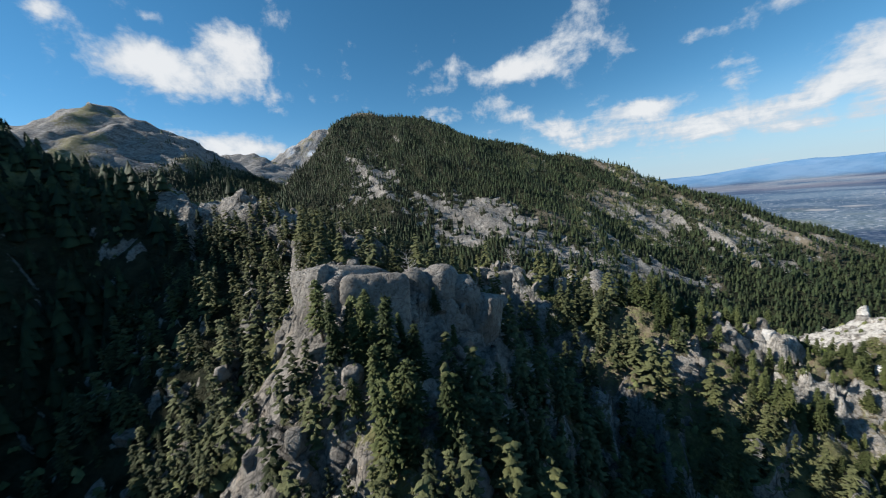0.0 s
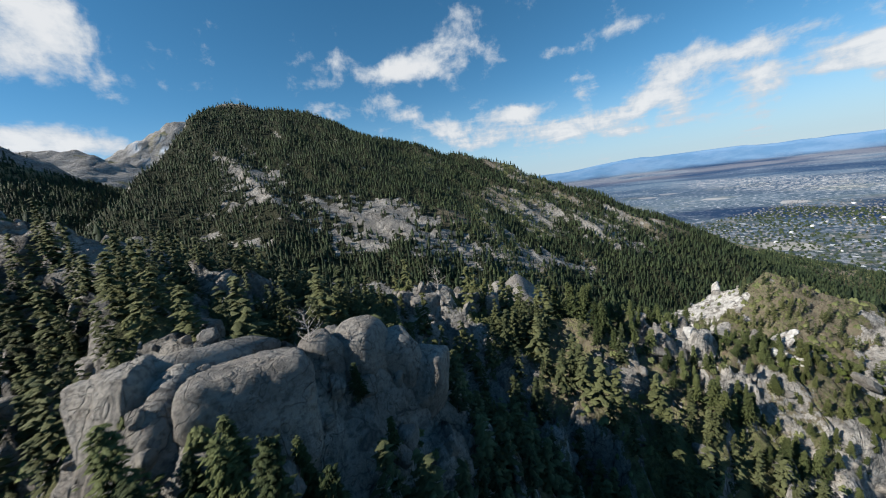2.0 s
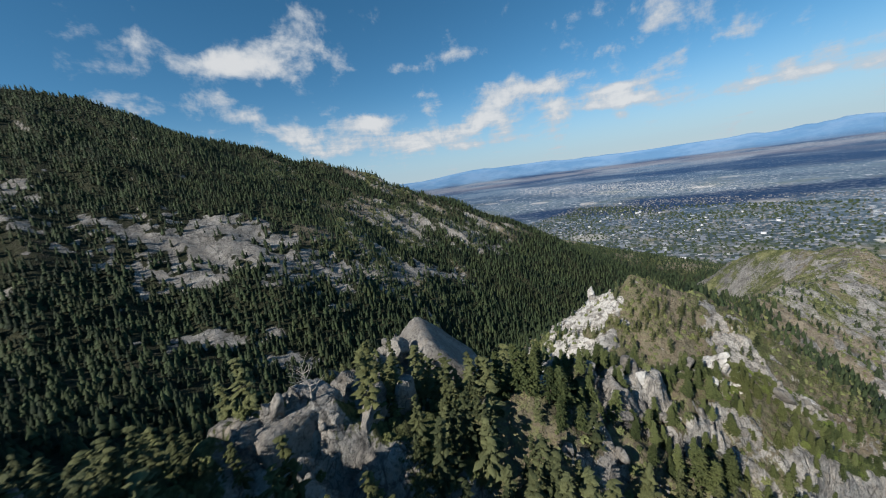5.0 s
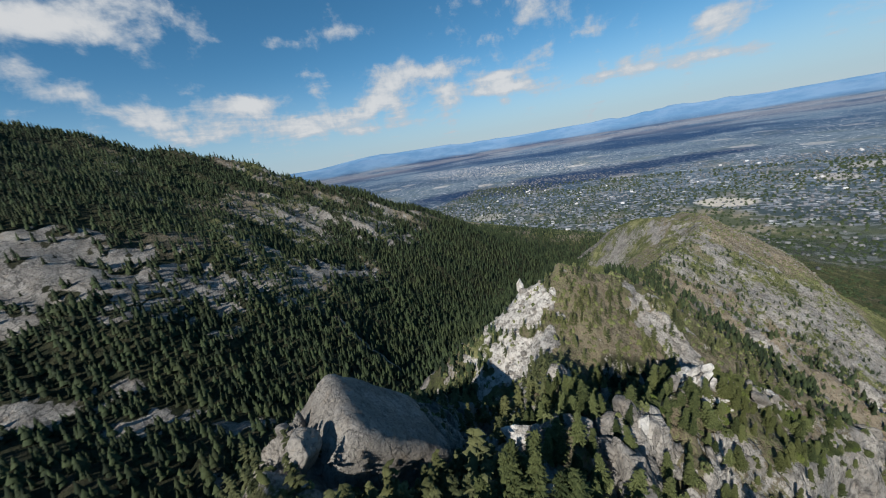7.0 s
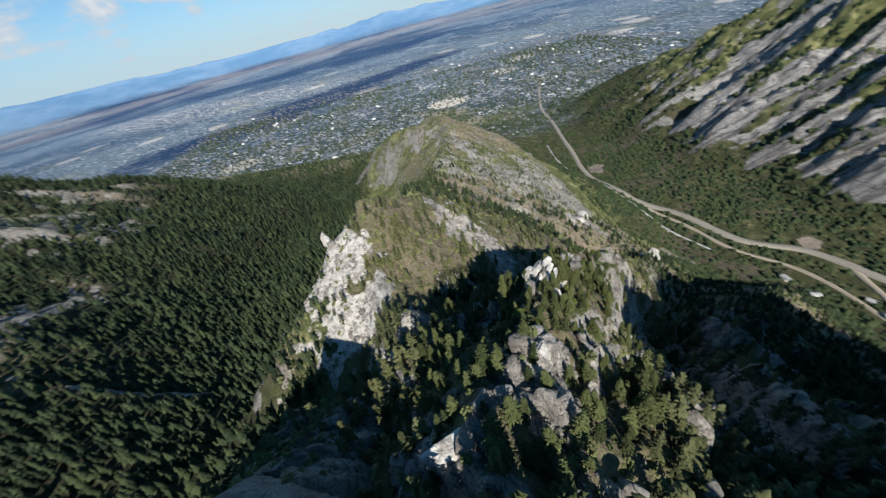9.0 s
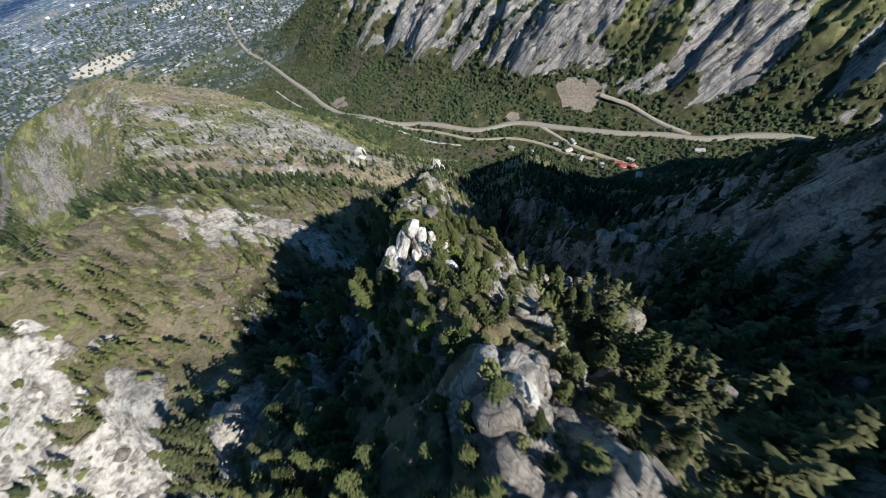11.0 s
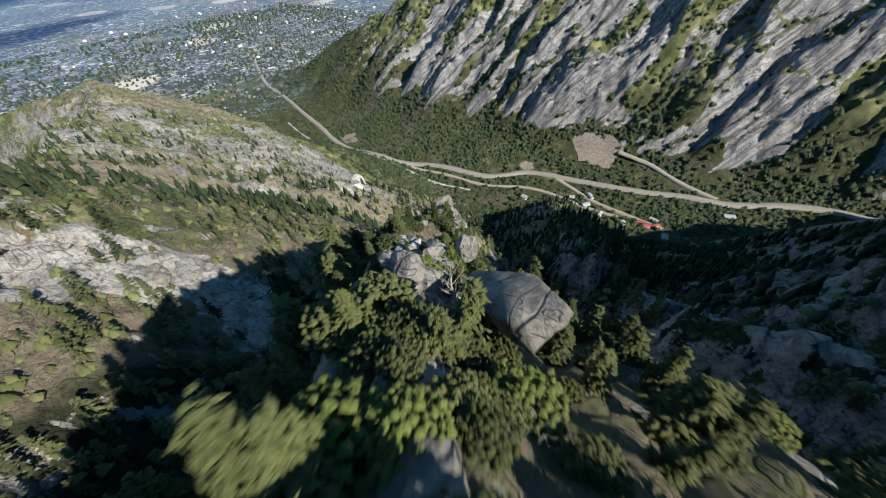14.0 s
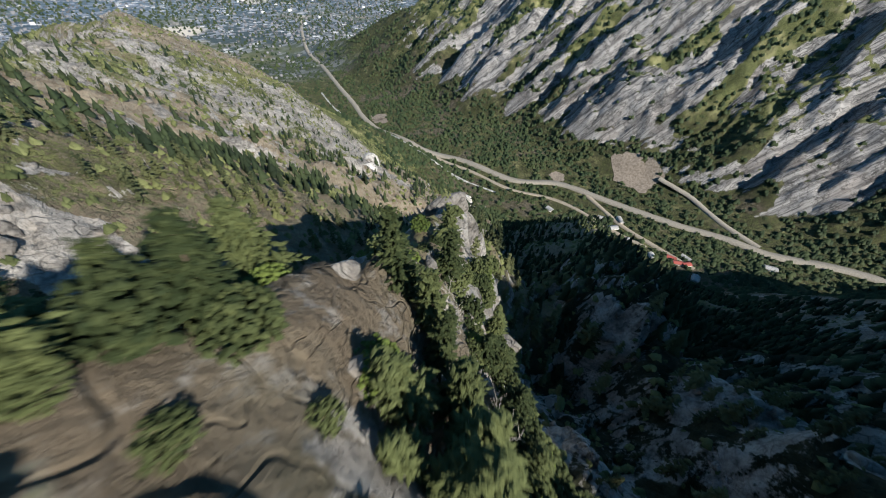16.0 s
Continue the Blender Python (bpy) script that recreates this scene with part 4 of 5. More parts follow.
def limb_crown(rng, height, radius, limbs, sprays, lean, bare=0.12, leaf=1.0, wide=0.7):
    """A conifer's crown of drooping limbs, each set with leaf sprays, with gaps between the limbs."""
    verts, faces = [], []
    for k in range(limbs):
        f = (k + rng.random()) / limbs
        z = height * (bare + (0.97 - bare) * f)
        reach = radius * ((1 - f) ** 0.8 * min(1.0, 0.55 + 2.5 * f) + 0.06) * (0.55 + 0.75 * rng.random())
        a = k * 2.4 + rng.normal(0, 0.5)
        for j in range(sprays):
            s = (j + 0.55 + 0.4 * rng.random()) / sprays
            spread = 0.16 * radius * rng.normal(0, 1)
            at = np.array([reach * s * math.cos(a) - spread * math.sin(a), reach * s * math.sin(a) + spread * math.cos(a), z + reach * (lean * s - 0.35 * s * s) + 0.02 * rng.normal()])
            k_ = 0.060 * leaf * (0.6 + 0.8 * rng.random()) * (1.15 - 0.45 * f)
            yaw = a + rng.normal(0, 0.6)
            out, side = np.array([math.cos(yaw), math.sin(yaw), 0.1 * rng.normal()]), np.array([-math.sin(yaw), math.cos(yaw), 0.25 * rng.normal()])
            first = len(verts)
            verts += [at - out * k_, at + side * k_ * wide - (0, 0, k_ * 0.3), at + out * k_ * 1.5 - (0, 0, k_ * 0.5), at - side * k_ * wide - (0, 0, k_ * 0.3), at + np.array([0, 0, k_ * 0.42])]
            faces += [(first, first + 1, first + 4), (first + 1, first + 2, first + 4), (first + 2, first + 3, first + 4), (first + 3, first, first + 4)]
    return np.array(verts), np.array(faces)


def snag_mesh(rng):
    """A dead tree: a leaning stem with bare twigs."""
    bm = bmesh.new()

    def stick(a, b, r0, r1):
        way = (b - a).normalized()
        u = way.orthogonal().normalized()
        v = way.cross(u)
        low = [bm.verts.new(a + r0 * (u * math.cos(t) + v * math.sin(t))) for t in (0, 1.571, 3.142, 4.712)]
        top = [bm.verts.new(b + r1 * (u * math.cos(t) + v * math.sin(t))) for t in (0, 1.571, 3.142, 4.712)]
        for k in range(4):
            bm.faces.new((low[k], low[(k + 1) % 4], top[(k + 1) % 4], top[k]))

    foot, knots = Vector((0, 0, -0.15)), []
    r = 0.045
    for k in range(6):
        tip = foot + Vector((rng.normal(0, 0.03), rng.normal(0, 0.03), 0.19))
        stick(foot, tip, r, r * 0.8)
        knots.append((tip, r))
        foot, r = tip, r * 0.8
    for tip, r in knots[1:]:
        for _ in range(5):
            a = rng.random() * 6.283
            way = Vector((math.cos(a), math.sin(a), 0.2 + 0.7 * rng.random())) * (0.16 + 0.2 * rng.random())
            bend = tip + way
            stick(tip, bend, r * 0.45, r * 0.22)
            for _ in range(3):
                stick(bend, bend + Vector((rng.normal(0, 0.09), rng.normal(0, 0.09), 0.05 + 0.08 * rng.random())), r * 0.22, r * 0.08)
    me = bpy.data.meshes.new("snag")
    bm.to_mesh(me)
    bm.free()
    me.materials.append(DEADWOOD)
    return me


def rock_form(rng, fine, cuts, roughness=0.05, joints=0, depth=0.13, square=3.4):
    """A block of granite: a ball cut by joint planes, worn round at the edges. One wide, standing on z = -0.5."""
    bm = bmesh.new()
    bmesh.ops.create_icosphere(bm, subdivisions=fine, radius=0.62)
    v = np.array([p.co[:] for p in bm.verts])
    v = v / 0.62                     # towards a worn box
    v = 0.5 * v / (np.sum(np.abs(v) ** square, axis=1) ** (1 / square))[:, None]
    for _ in range(cuts):
        n = rng.normal(0, 1, 3) * np.array([1, 1, 0.8])
        n /= np.linalg.norm(n)
        over = np.maximum(v @ n - rng.uniform(0.30, 0.52), 0)
        v = v - 0.96 * over[:, None] * n
    wave = np.zeros(len(v))
    for k, amp in ((2.2, 1.0), (5.1, 0.6), (11.0, 0.4), (23.0, 0.25)):
        wave += amp * np.array([noise.noise(Vector(p) * k + Vector((7.1 * cuts, rng.random() * 0, fine))) for p in v])
    v = v * (1 + roughness * wave)[:, None]
    # joints: grooves along sets of parallel planes
    for _ in range(joints):
        n = rng.normal(0, 1, 3) * np.array([1, 1, 0.5])
        n /= np.linalg.norm(n)
        bend = np.array([noise.noise(Vector(p) * 2.3) for p in v])
        where = np.abs(np.mod((v @ n + 0.05 * bend) / rng.uniform(0.24, 0.42) + rng.random(), 1.0) - 0.5)
        v = v * (1 - depth * (1 - np.clip(where / 0.07, 0, 1)))[:, None]
    for p, co in zip(bm.verts, v):
        p.co = co
    for f in bm.faces:
        f.smooth = True
    me = bpy.data.meshes.new("rock")
    bm.to_mesh(me)
    bm.free()
    return me


def loose_rock(name, me, at, size, turn, label, group=""):
    ob = new(name, me)
    if not me.materials:
        me.materials.append(GRANITE)
    ob.matrix_world = Matrix.LocRotScale(Vector(at), Euler([radians(a) for a in turn]), Vector(size))
    return tagged(ob, label, "rock", group)


ROCK_RNG = np.random.default_rng(21)
FINE_ROCKS = [rock_form(ROCK_RNG, 4, 16 + k, 0.055, 4, 0.085) for k in range(6)]
WHITE_ROCKS = [me.copy() for me in FINE_ROCKS]
GREY_ROCKS = [rock_form(ROCK_RNG, 4, 9 + k, 0.05, 1, 0.06) for k in range(6)]
ROCKS = [rock_form(ROCK_RNG, 3, 13 + k, 0.10, 1, 0.10) for k in range(6)]
BOXY_ROCKS = [rock_form(ROCK_RNG, 5, 8 + k, 0.032, 3, 0.05, 8.0) for k in range(5)]
PALE_ROCKS = [rock_form(ROCK_RNG, 5, 11 + k, 0.05, 2, 0.07, 4.6) for k in range(5)]
for me in PALE_ROCKS:
    me.materials.append(PALE)
WHITE_BLOCKS = [me.copy() for me in ROCKS]
for me in WHITE_BLOCKS:
    me.materials.append(PALE)
SHARP_ROCKS = [rock_form(ROCK_RNG, 3, 7 + k, 0.07, 1, 0.08, 5.5) for k in range(6)]
PEBBLES = [rock_form(ROCK_RNG, 1, 5 + k, 0.05) for k in range(4)]

# the white blocks on the crest and the outcrops that stand out: place, size, tilt and turn, form
BIG_ROCKS = [
    ("pale granite block capping the tall column", (163.2, 109.4, 631.0), (2.7, 2.5, 3.8), (26, -12, 14), 0), ("pale leaning granite column on the crest", (164.2, 112.4, 628.2), (3.1, 3.0, 7.4), (36, -8, 8), 1),
    ("pale granite column's broad foot", (165.2, 115.4, 625.4), (3.4, 3.2, 6.0), (38, -6, 16), 2), ("tall pale granite column split from its neighbour", (160.9, 109.9, 628.8), (2.3, 2.5, 6.2), (28, 2, 14), 3),
    ("pale granite block below the crest", (160.6, 112.4, 626.0), (2.4, 2.6, 5.0), (32, 4, 22), 4), ("small pale granite block", (159.3, 108.2, 628.4), (1.6, 1.7, 3.4), (18, 10, 40), 0), ("small pale granite block leaning on a column", (159.2, 110.6, 626.6), (1.8, 1.9, 3.6), (24, 8, 60), 2),
    ("pale granite slab on the slope", (153.8, 110.6, 624.8), (2.8, 2.2, 4.6), (12, 26, 40), 1), ("rounded granite boulder in the shade", (155.6, 118.6, 628.4), (3.8, 3.0, 5.0), (24, 16, 30), 2), ("small pale granite block wedged under another", (161.0, 113.6, 624.6), (2.0, 2.2, 3.2), (30, 0, 60), 3),
    ("pale cracked granite fin along the crest", (113, 151, 633), (7, 23, 13), (4, 6, -4), 1), ("pale cracked granite point on the crest", (130, 127.5, 631), (6, 6, 11), (6, 0, -50), 3), ("pale granite fin above the bowl", (95, 144, 640), (7, 6, 12), (0, 4, 10), 4),
    ("round granite head on the outcrop", (80, 203, 643), (9.38, 8.75, 10.6), (0, 0, 30), 3),
    ("square granite pinnacle on the spur", (417, -58, 448), (15, 13, 24), (0, 4, 20), 1), ("pale granite shoulder of the spur", (404, -44, 452), (20, 15, 16), (6, 0, 70), 3), ("pale rocks at the end of the spine", (330, -88, 430), (20, 16, 18), (0, 0, 40), 2), ("pale rock tower at the end of the spine", (342, -102, 424), (13, 11, 20), (0, 6, 10), 0),
    ("white granite tooth at the cliff's edge", (284, 214.5, 596), (8, 7, 14), (0, 8, 10), 5), 
    ("smooth cracked granite slab on the grassy face", (283, 112, 560.8), (46, 28, 3.4), (15, -33, 46), 4), ("smooth granite slab beside bushes", (306, 98, 547.8), (26, 12, 6), (15, -33, 46), 1),
    ("smooth whale-backed granite slab on the spine", (173.9, 92.4, 614.3), (11.0, 5.0, 3.6), (0, -38, 144), 2), ("rounded granite boulder at the spine's shoulder", (187.1, 88.9, 607.4), (2.6, 2.3, 3.4), (0, -14, 10), 3),
    ("weathered rock between bushes on the spine", (180.9, 87.0, 610.6), (2.2, 2.0, 2.6), (10, 0, 30), 4), ("granite block in the shade of the spine", (180.0, 94.8, 615.4), (3.2, 2.4, 2.6), (0, 20, -40), 0),
    ("pale long granite slab along the spine", (189.9, 87.1, 606.3), (8.0, 1.5, 1.4), (20, -33, 130), 0), ("pale parallel granite slab along the spine", (188.3, 86.4, 606.5), (6.6, 1.3, 1.2), (20, -36, 129), 1),
    ("smooth weathered granite block on the spine", (187.3, 84.6, 605.6), (4.6, 1.6, 1.2), (0, -33, 135), 3), ("weathered rounded granite boulder on the spine", (188.9, 82.0, 602.1), (1.7, 1.5, 1.7), (0, 0, 40), 2),
    ("pale rock at a conifer's foot", (185.0, 80.7, 596.2), (1.1, 1.0, 1.6), (0, 0, 40), 4), ("small weathered rock at the spine's flank", (184.0, 83.5, 600.1), (1.2, 1.1, 1.4), (0, 20, 70), 1),
    ("smooth weathered granite back of the spine", (181.6, 92.2, 611.2), (11.5, 4.2, 3.2), (0, 38, -48), 5), ("weathered granite block wedged between the white blocks", (161.9, 110.8, 627.4), (3.0, 4.6, 5.6), (22, 0, 20), 3), ("weathered granite slab dipping off the spine", (190.6, 85.0, 604.6), (4.6, 1.6, 1.3), (24, -30, 128), 4), ("weathered granite ledge across the spine", (183.6, 88.4, 609.8), (3.0, 1.6, 1.1), (10, -10, 60), 5), ("weathered granite ledge below the white blocks", (170.4, 103.6, 621.4), (4.4, 3.0, 2.2), (6, -20, 140), 1),
]


# joint blocks of the buttress and of the crests: place, size, tilt and turn, form
JOINT_BLOCKS = [
    ("huge granite joint block with a flat lit face", (-21, 91, 671.5), (19, 15, 21), (-10, 6, 14), 0), ("huge granite joint block beside a deep cleft", (-36.5, 91, 676), (12, 14, 19), (-6, -4, 30), 1), ("smooth granite plate on the buttress", (-28, 103, 677.6), (27, 14, 12), (0, 20, 26), 2),
    ("rounded granite knob over the drop", (-2, 105, 672.5), (13, 12, 16), (0, 6, 40), 3), ("rounded granite knob above the gully", (5, 105, 668), (12, 11, 16), (6, 8, 15), 4), ("granite knob at the arm's end", (11, 105, 661), (11, 10, 16), (6, 12, 60), 0), ("split granite knob with a bush", (-10, 102, 674), (10, 9, 13), (0, 4, 25), 1),
    ("long smooth granite slab on the high crest", (-79, 158, 692), (30, 13, 12), (10, 8, -45), 1), ("smooth granite slab dipping off the high crest", (-59, 141, 681), (28, 14, 9), (16, 10, -45), 4), ("round granite boulder perched on the crest", (-40, 159, 683), (8, 7, 11), (4, 0, 30), 3),
    ("broad granite dome among trees", (31, 174, 652), (22, 14, 20), (4, 0, 10), 0), ("granite dome with seams beside trees", (48, 170, 648), (19, 12, 18), (-4, 6, 30), 2), ("small granite head beside the dome", (59, 167, 650), (8, 7, 11), (0, 4, 20), 3),
]


OUTCROP_SLAB = rock_form(ROCK_RNG, 5, 0, 0.028, 3, 0.03, 9.0)
ROUND_ROCKS = [rock_form(ROCK_RNG, 4, 3 + k, 0.045, 1, 0.05, 2.5) for k in range(3)]


def place_rocks():
    loose_rock("granite_outcrop", OUTCROP_SLAB, (101.6, 206.6, 620.3), (44, 35, 30), (5.2, 46.0, -24.2), "huge flat-faced granite slab with a pale lit end")
    for label, at, size, turn, form in JOINT_BLOCKS:
        worn = label.startswith(("round", "split", "smooth granite plate"))
        loose_rock("granite_rock", ROUND_ROCKS[form % 3] if worn else BOXY_ROCKS[form], at, size, turn, label)
    for label, at, size, turn, form in BIG_ROCKS:
        white = label.startswith(("pale", "small pale", "tall pale"))
        chalky = label.startswith(("white", "lower white", "square"))
        soft = label.startswith(("round granite", "smooth", "broad", "rounded granite"))
        if chalky and not WHITE_ROCKS[form].materials:
            WHITE_ROCKS[form].materials.append(PALE)
        loose_rock("granite_rock", PALE_ROCKS[form % 5] if white else GREY_ROCKS[form] if soft else WHITE_ROCKS[form] if chalky else FINE_ROCKS[form], at, size, turn, label)
    rng = np.random.default_rng(33)
    # boulders strewn over the near ridges, more of them where the ground is bare
    x, y = scatter(rng, -150, 360, -80, 250, 7)
    z, slope = land(x, y), slope_at(x, y, 3)
    rock, _, _ = ground_maps(x, y, z, slope)
    gap = path_gap(x, y, z)
    keep = (rng.random(len(x)) < 0.34 * ease(rock, 0.3, 0.9)) & (z > 470)
    x, y, z, gap = x[keep], y[keep], z[keep], gap[keep]
    order = np.argsort(gap)[:300]
    for k in order:
        s = 1.6 + 4.2 * rng.random() ** 2 if gap[k] > 30 else rng.uniform(0.8, 2.2) * (0.35 if gap[k] < 12 else 1.0)
        size = (s * rng.uniform(0.8, 1.5), s * rng.uniform(0.7, 1.2), s * rng.uniform(0.6, 1.2))
        loose_rock("granite_boulder", SHARP_ROCKS[int(rng.integers(0, 6))], (x[k], y[k], z[k] - 0.06 * s), size, (rng.uniform(-20, 20), rng.uniform(-20, 20), rng.uniform(0, 360)), "weathered grey granite boulder lying on the ridge", "boulders on the ridge")
    # broken joint blocks on the steep flanks of the buttress and of the bowl
    x, y = scatter(rng, -100, 150, 40, 180, 5.2)
    z, slope = land(x, y), slope_at(x, y, 2.5)
    bluff = np.maximum(ease(np.hypot((x + 20) / 1.1, y - 84), 60, 30), 0.5 * ease(slope, 0.9, 1.5))
    keep = np.nonzero((rng.random(len(x)) < 0.62 * bluff * ease(slope + 0.8 * (fbm(x, y, 16, 3, 96) - 0.4), 0.75, 1.35)) & (path_gap(x, y, z) > 12))[0]
    for k in keep[np.argsort(path_gap(x[keep], y[keep], z[keep]))][:260]:
        r = 1.6 + 4.4 * rng.random() ** 1.7
        size = (r * rng.uniform(0.8, 1.5), r * rng.uniform(0.7, 1.2), r * rng.uniform(0.8, 1.7))
        loose_rock("granite_block", SHARP_ROCKS[int(rng.integers(0, 6))], (x[k], y[k], z[k] + 0.02 * r), size, (rng.uniform(-22, 22), rng.uniform(-22, 22), rng.uniform(0, 360)), "cracked grey granite block standing out of the slope", "joint blocks on the bluff")
    # blocks that lie along the narrow spine
    for k in range(30):
        s = k / 29
        bx, by = 157 + 52 * s + rng.normal(0, 2.2), 117 - 58 * s + rng.normal(0, 2.2)
        bz = float(land(np.array([bx]), np.array([by]))[0])
        s = rng.uniform(0.5, 1.5)
        if path_gap(np.array([bx]), np.array([by]), np.array([bz + 0.6 * s]))[0] < 9.0:
            s *= 0.4
        loose_rock("granite_boulder", ROCKS[int(rng.integers(0, 6))], (bx, by, bz + 0.15 * s), (s * rng.uniform(0.9, 1.7), s, s * rng.uniform(0.7, 1.3)), (rng.uniform(-25, 25), rng.uniform(-25, 25), rng.uniform(0, 360)), "pale granite block lying along the spine", "blocks on the spine")
    # white blocks broken off the crest
    for k in range(26):
        bx, by = 157.2 + rng.normal(0, 1.6), 107.2 + rng.normal(0, 2.2)
        bz = float(land(np.array([bx]), np.array([by]))[0])
        s = rng.uniform(0.5, 1.5)
        loose_rock("granite_boulder", WHITE_BLOCKS[int(rng.integers(0, 6))], (bx, by, bz + 0.1 * s), (s * rng.uniform(0.9, 1.6), s, s * rng.uniform(0.7, 1.2)), (rng.uniform(-25, 25), rng.uniform(-25, 25), rng.uniform(0, 360)), "white granite block broken off the crest", "white blocks below the crest")
    # rubble
    x, y = scatter(rng, -150, 900, -170, 260, 4.2)
    z, slope = land(x, y), slope_at(x, y, 3)
    rock, _, _ = ground_maps(x, y, z, slope)
    keep = (rng.random(len(x)) < (0.32 - 0.05 * ease(x, 330, 420)) * ease(rock + 1.2 * (fbm(x, y, 28, 3, 88) - 0.5) * ease(x, 330, 420) + 0.20 * ease(x, 330, 450), 0.25, 0.8)) & (z > 380)
    x, y, z = x[keep], y[keep], z[keep]
    forms = []
    for me in PEBBLES:
        v = np.array([p.co[:] for p in me.vertices])
        forms.append((v, np.array([p.vertices[:] for p in me.polygons])))
    n = len(x)
    ob = joined("rock_rubble", forms, np.stack([x, y, z], -1), (0.6 + 2.0 * rng.random(n) ** 2.2) * np.where(x > 330, 1.7, 1.0), rng.uniform(0, 6.28, n), rng.random(n), rng.integers(0, 4, n), GRANITE, "loose pale granite rubble on the slopes", "rocks")
    print("rubble", n)


place_rocks()


def plant_all():
    rng = np.random.default_rng(7)
    # --- the forest of the side valley and the mountain
    fx, fy = scatter(rng, -1000, 1900, 235, 1720, 7.3)
    fz = land(fx, fy)
    slope = slope_at(fx, fy, 6)
    rock, green, wood = ground_maps(fx, fy, fz, slope)
    clump = fbm(fx, fy, 60, 3, 51)
    floor = ease(fz - 0.25 * (fy - 400), 560, 470)
    keep = (rng.random(len(fx)) < np.clip((0.9 + 0.35 * floor) * wood + 0.9 * (clump - 0.45), 0.08, 1) * (1 - 0.93 * ease(rock, 0.35, 0.75)) * (1 - 0.4 * ease(fz, 900, 1150))) & (fx < 1750 - 0.3 * (fy - 250))
    # --- the near ridges, clumped
    nx, ny = scatter(rng, -260, 640, -330, 262, 4.7)
    nz = land(nx, ny)
    nslope = slope_at(nx, ny, 3)
    nrock, ngreen, nwood = ground_maps(nx, ny, nz, nslope)
    nclump = fbm(nx, ny, 20, 3, 52)
    dark = ease(nx, -45, -75) * ease(ny, 175, 150)
    bowl = ease(np.hypot((nx - 75) / 1.3, ny - 95), 95, 55)
    west = np.maximum(ease(nx, 420, 560), 0.12 * ease(nx, 255, 275) * ease(ny, 195, 165))
    gully = ease(nx, 110, 130) * ease(nx, 225, 205) * ease(ny, 88, 70) * ease(ny, 5, 20)
    rocky = ease(np.hypot(nx - 100, ny - 203), 34, 22)
    # extra trees help darken the shaded gully
    shady_dell = ease(np.hypot((nx - 212) / 1.2, ny - 127), 34, 22)
    brow = ease(np.hypot((nx - 116) / 0.9, ny - 140), 30, 18)
    shoulder = ease(nx, 92, 104) * ease(nx, 175, 155) * ease(ny, 35, 55) * ease(ny, 190, 175)
    knob = np.maximum(ease(np.hypot(nx + 20, ny - 99), 26, 15), ease(np.hypot((nx - 40) / 1.7, ny - 164), 20, 12))
    back = ease(np.hypot((nx + 58) / 1.2, ny - 146), 46, 28)
    front = ease(np.hypot(nx + 12, ny - 62), 40, 24)
    nkeep = rng.random(len(nx)) < (1 - 0.8 * knob) * (1 - 0.6 * gully) * (1 - 0.65 * rocky) * np.clip(0.42 + 0.45 * front + 0.8 * back + 0.3 * dark + 0.35 * bowl + 0.4 * shoulder * (1 - 0.8 * brow) + 0.6 * shady_dell + 2.6 * (nclump - 0.45), 0.05, 0.97) * (1 - (0.85 - 0.5 * front) * ease(nrock, 0.4, 0.95)) * (1 - 0.72 * west) * ease(nz, 230, 330)
    x, y, z = np.concatenate([fx[keep], nx[nkeep]]), np.concatenate([fy[keep], ny[nkeep]]), np.concatenate([fz[keep], nz[nkeep]])
    tall = np.where(y > 262, 14.5, np.where((np.hypot((x - 75) / 1.3, y - 95) < 85) & (x < 98), 16.5, np.where(x > 215, 8.5, np.where(x > 98, 11.0, 12.5)))) * rng.uniform(0.5, 1.25, len(x))
    gap = path_gap(x, y, z)
    spine = np.minimum(np.hypot(x - 163, y - 110), np.minimum(np.hypot(x - 178, y - 92), np.hypot(x - 195, y - 72)))
    tall = np.where(spine < 34, tall * 0.55, tall) * np.where((x > 420) & (y < 262), 0.7, 1.0)
    clear = path_gap(x, y, z + tall * 0.8)
    run = np.clip(((x - 163) * 44 - (y - 110) * 49) / (44 ** 2 + 49 ** 2), 0, 1)
    crest = np.hypot(x - 163 - 44 * run, y - 110 + 49 * run)
    tall = np.where(crest < 12, np.minimum(tall, 1.6 + 0.35 * crest), tall)
    clear = path_gap(x, y, z + tall * 0.8)
    ok = (clear > 4.0) & (gap > 4.5) & (crest > 2.5)
    x, y, z, gap, tall = x[ok], y[ok], z[ok], gap[ok], tall[ok]
    turn, tint = rng.uniform(0, 6.283, len(x)), rng.random(len(x))
    xyz = np.stack([x, y, z - 0.5], -1)
    order = np.argsort(gap)
    things, middle, distant = order[:290], order[290:2700], order[2700:]
    print("trees", len(x), "farthest single", gap[things[-1]], "farthest middle", gap[middle[-1]])
    near_wood = distant[gap[distant] < 620]
    distant = distant[gap[distant] >= 620]
    wood_forms = [spindle(rng, 1.0, 0.25, 3, 6, 0.35) for _ in range(6)]
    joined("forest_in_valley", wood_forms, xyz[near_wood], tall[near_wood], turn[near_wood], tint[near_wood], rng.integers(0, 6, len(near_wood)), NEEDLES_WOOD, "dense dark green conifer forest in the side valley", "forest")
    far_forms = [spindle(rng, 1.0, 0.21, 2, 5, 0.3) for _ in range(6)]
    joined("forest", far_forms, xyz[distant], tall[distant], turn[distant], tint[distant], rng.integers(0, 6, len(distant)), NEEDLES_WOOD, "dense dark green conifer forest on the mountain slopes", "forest")
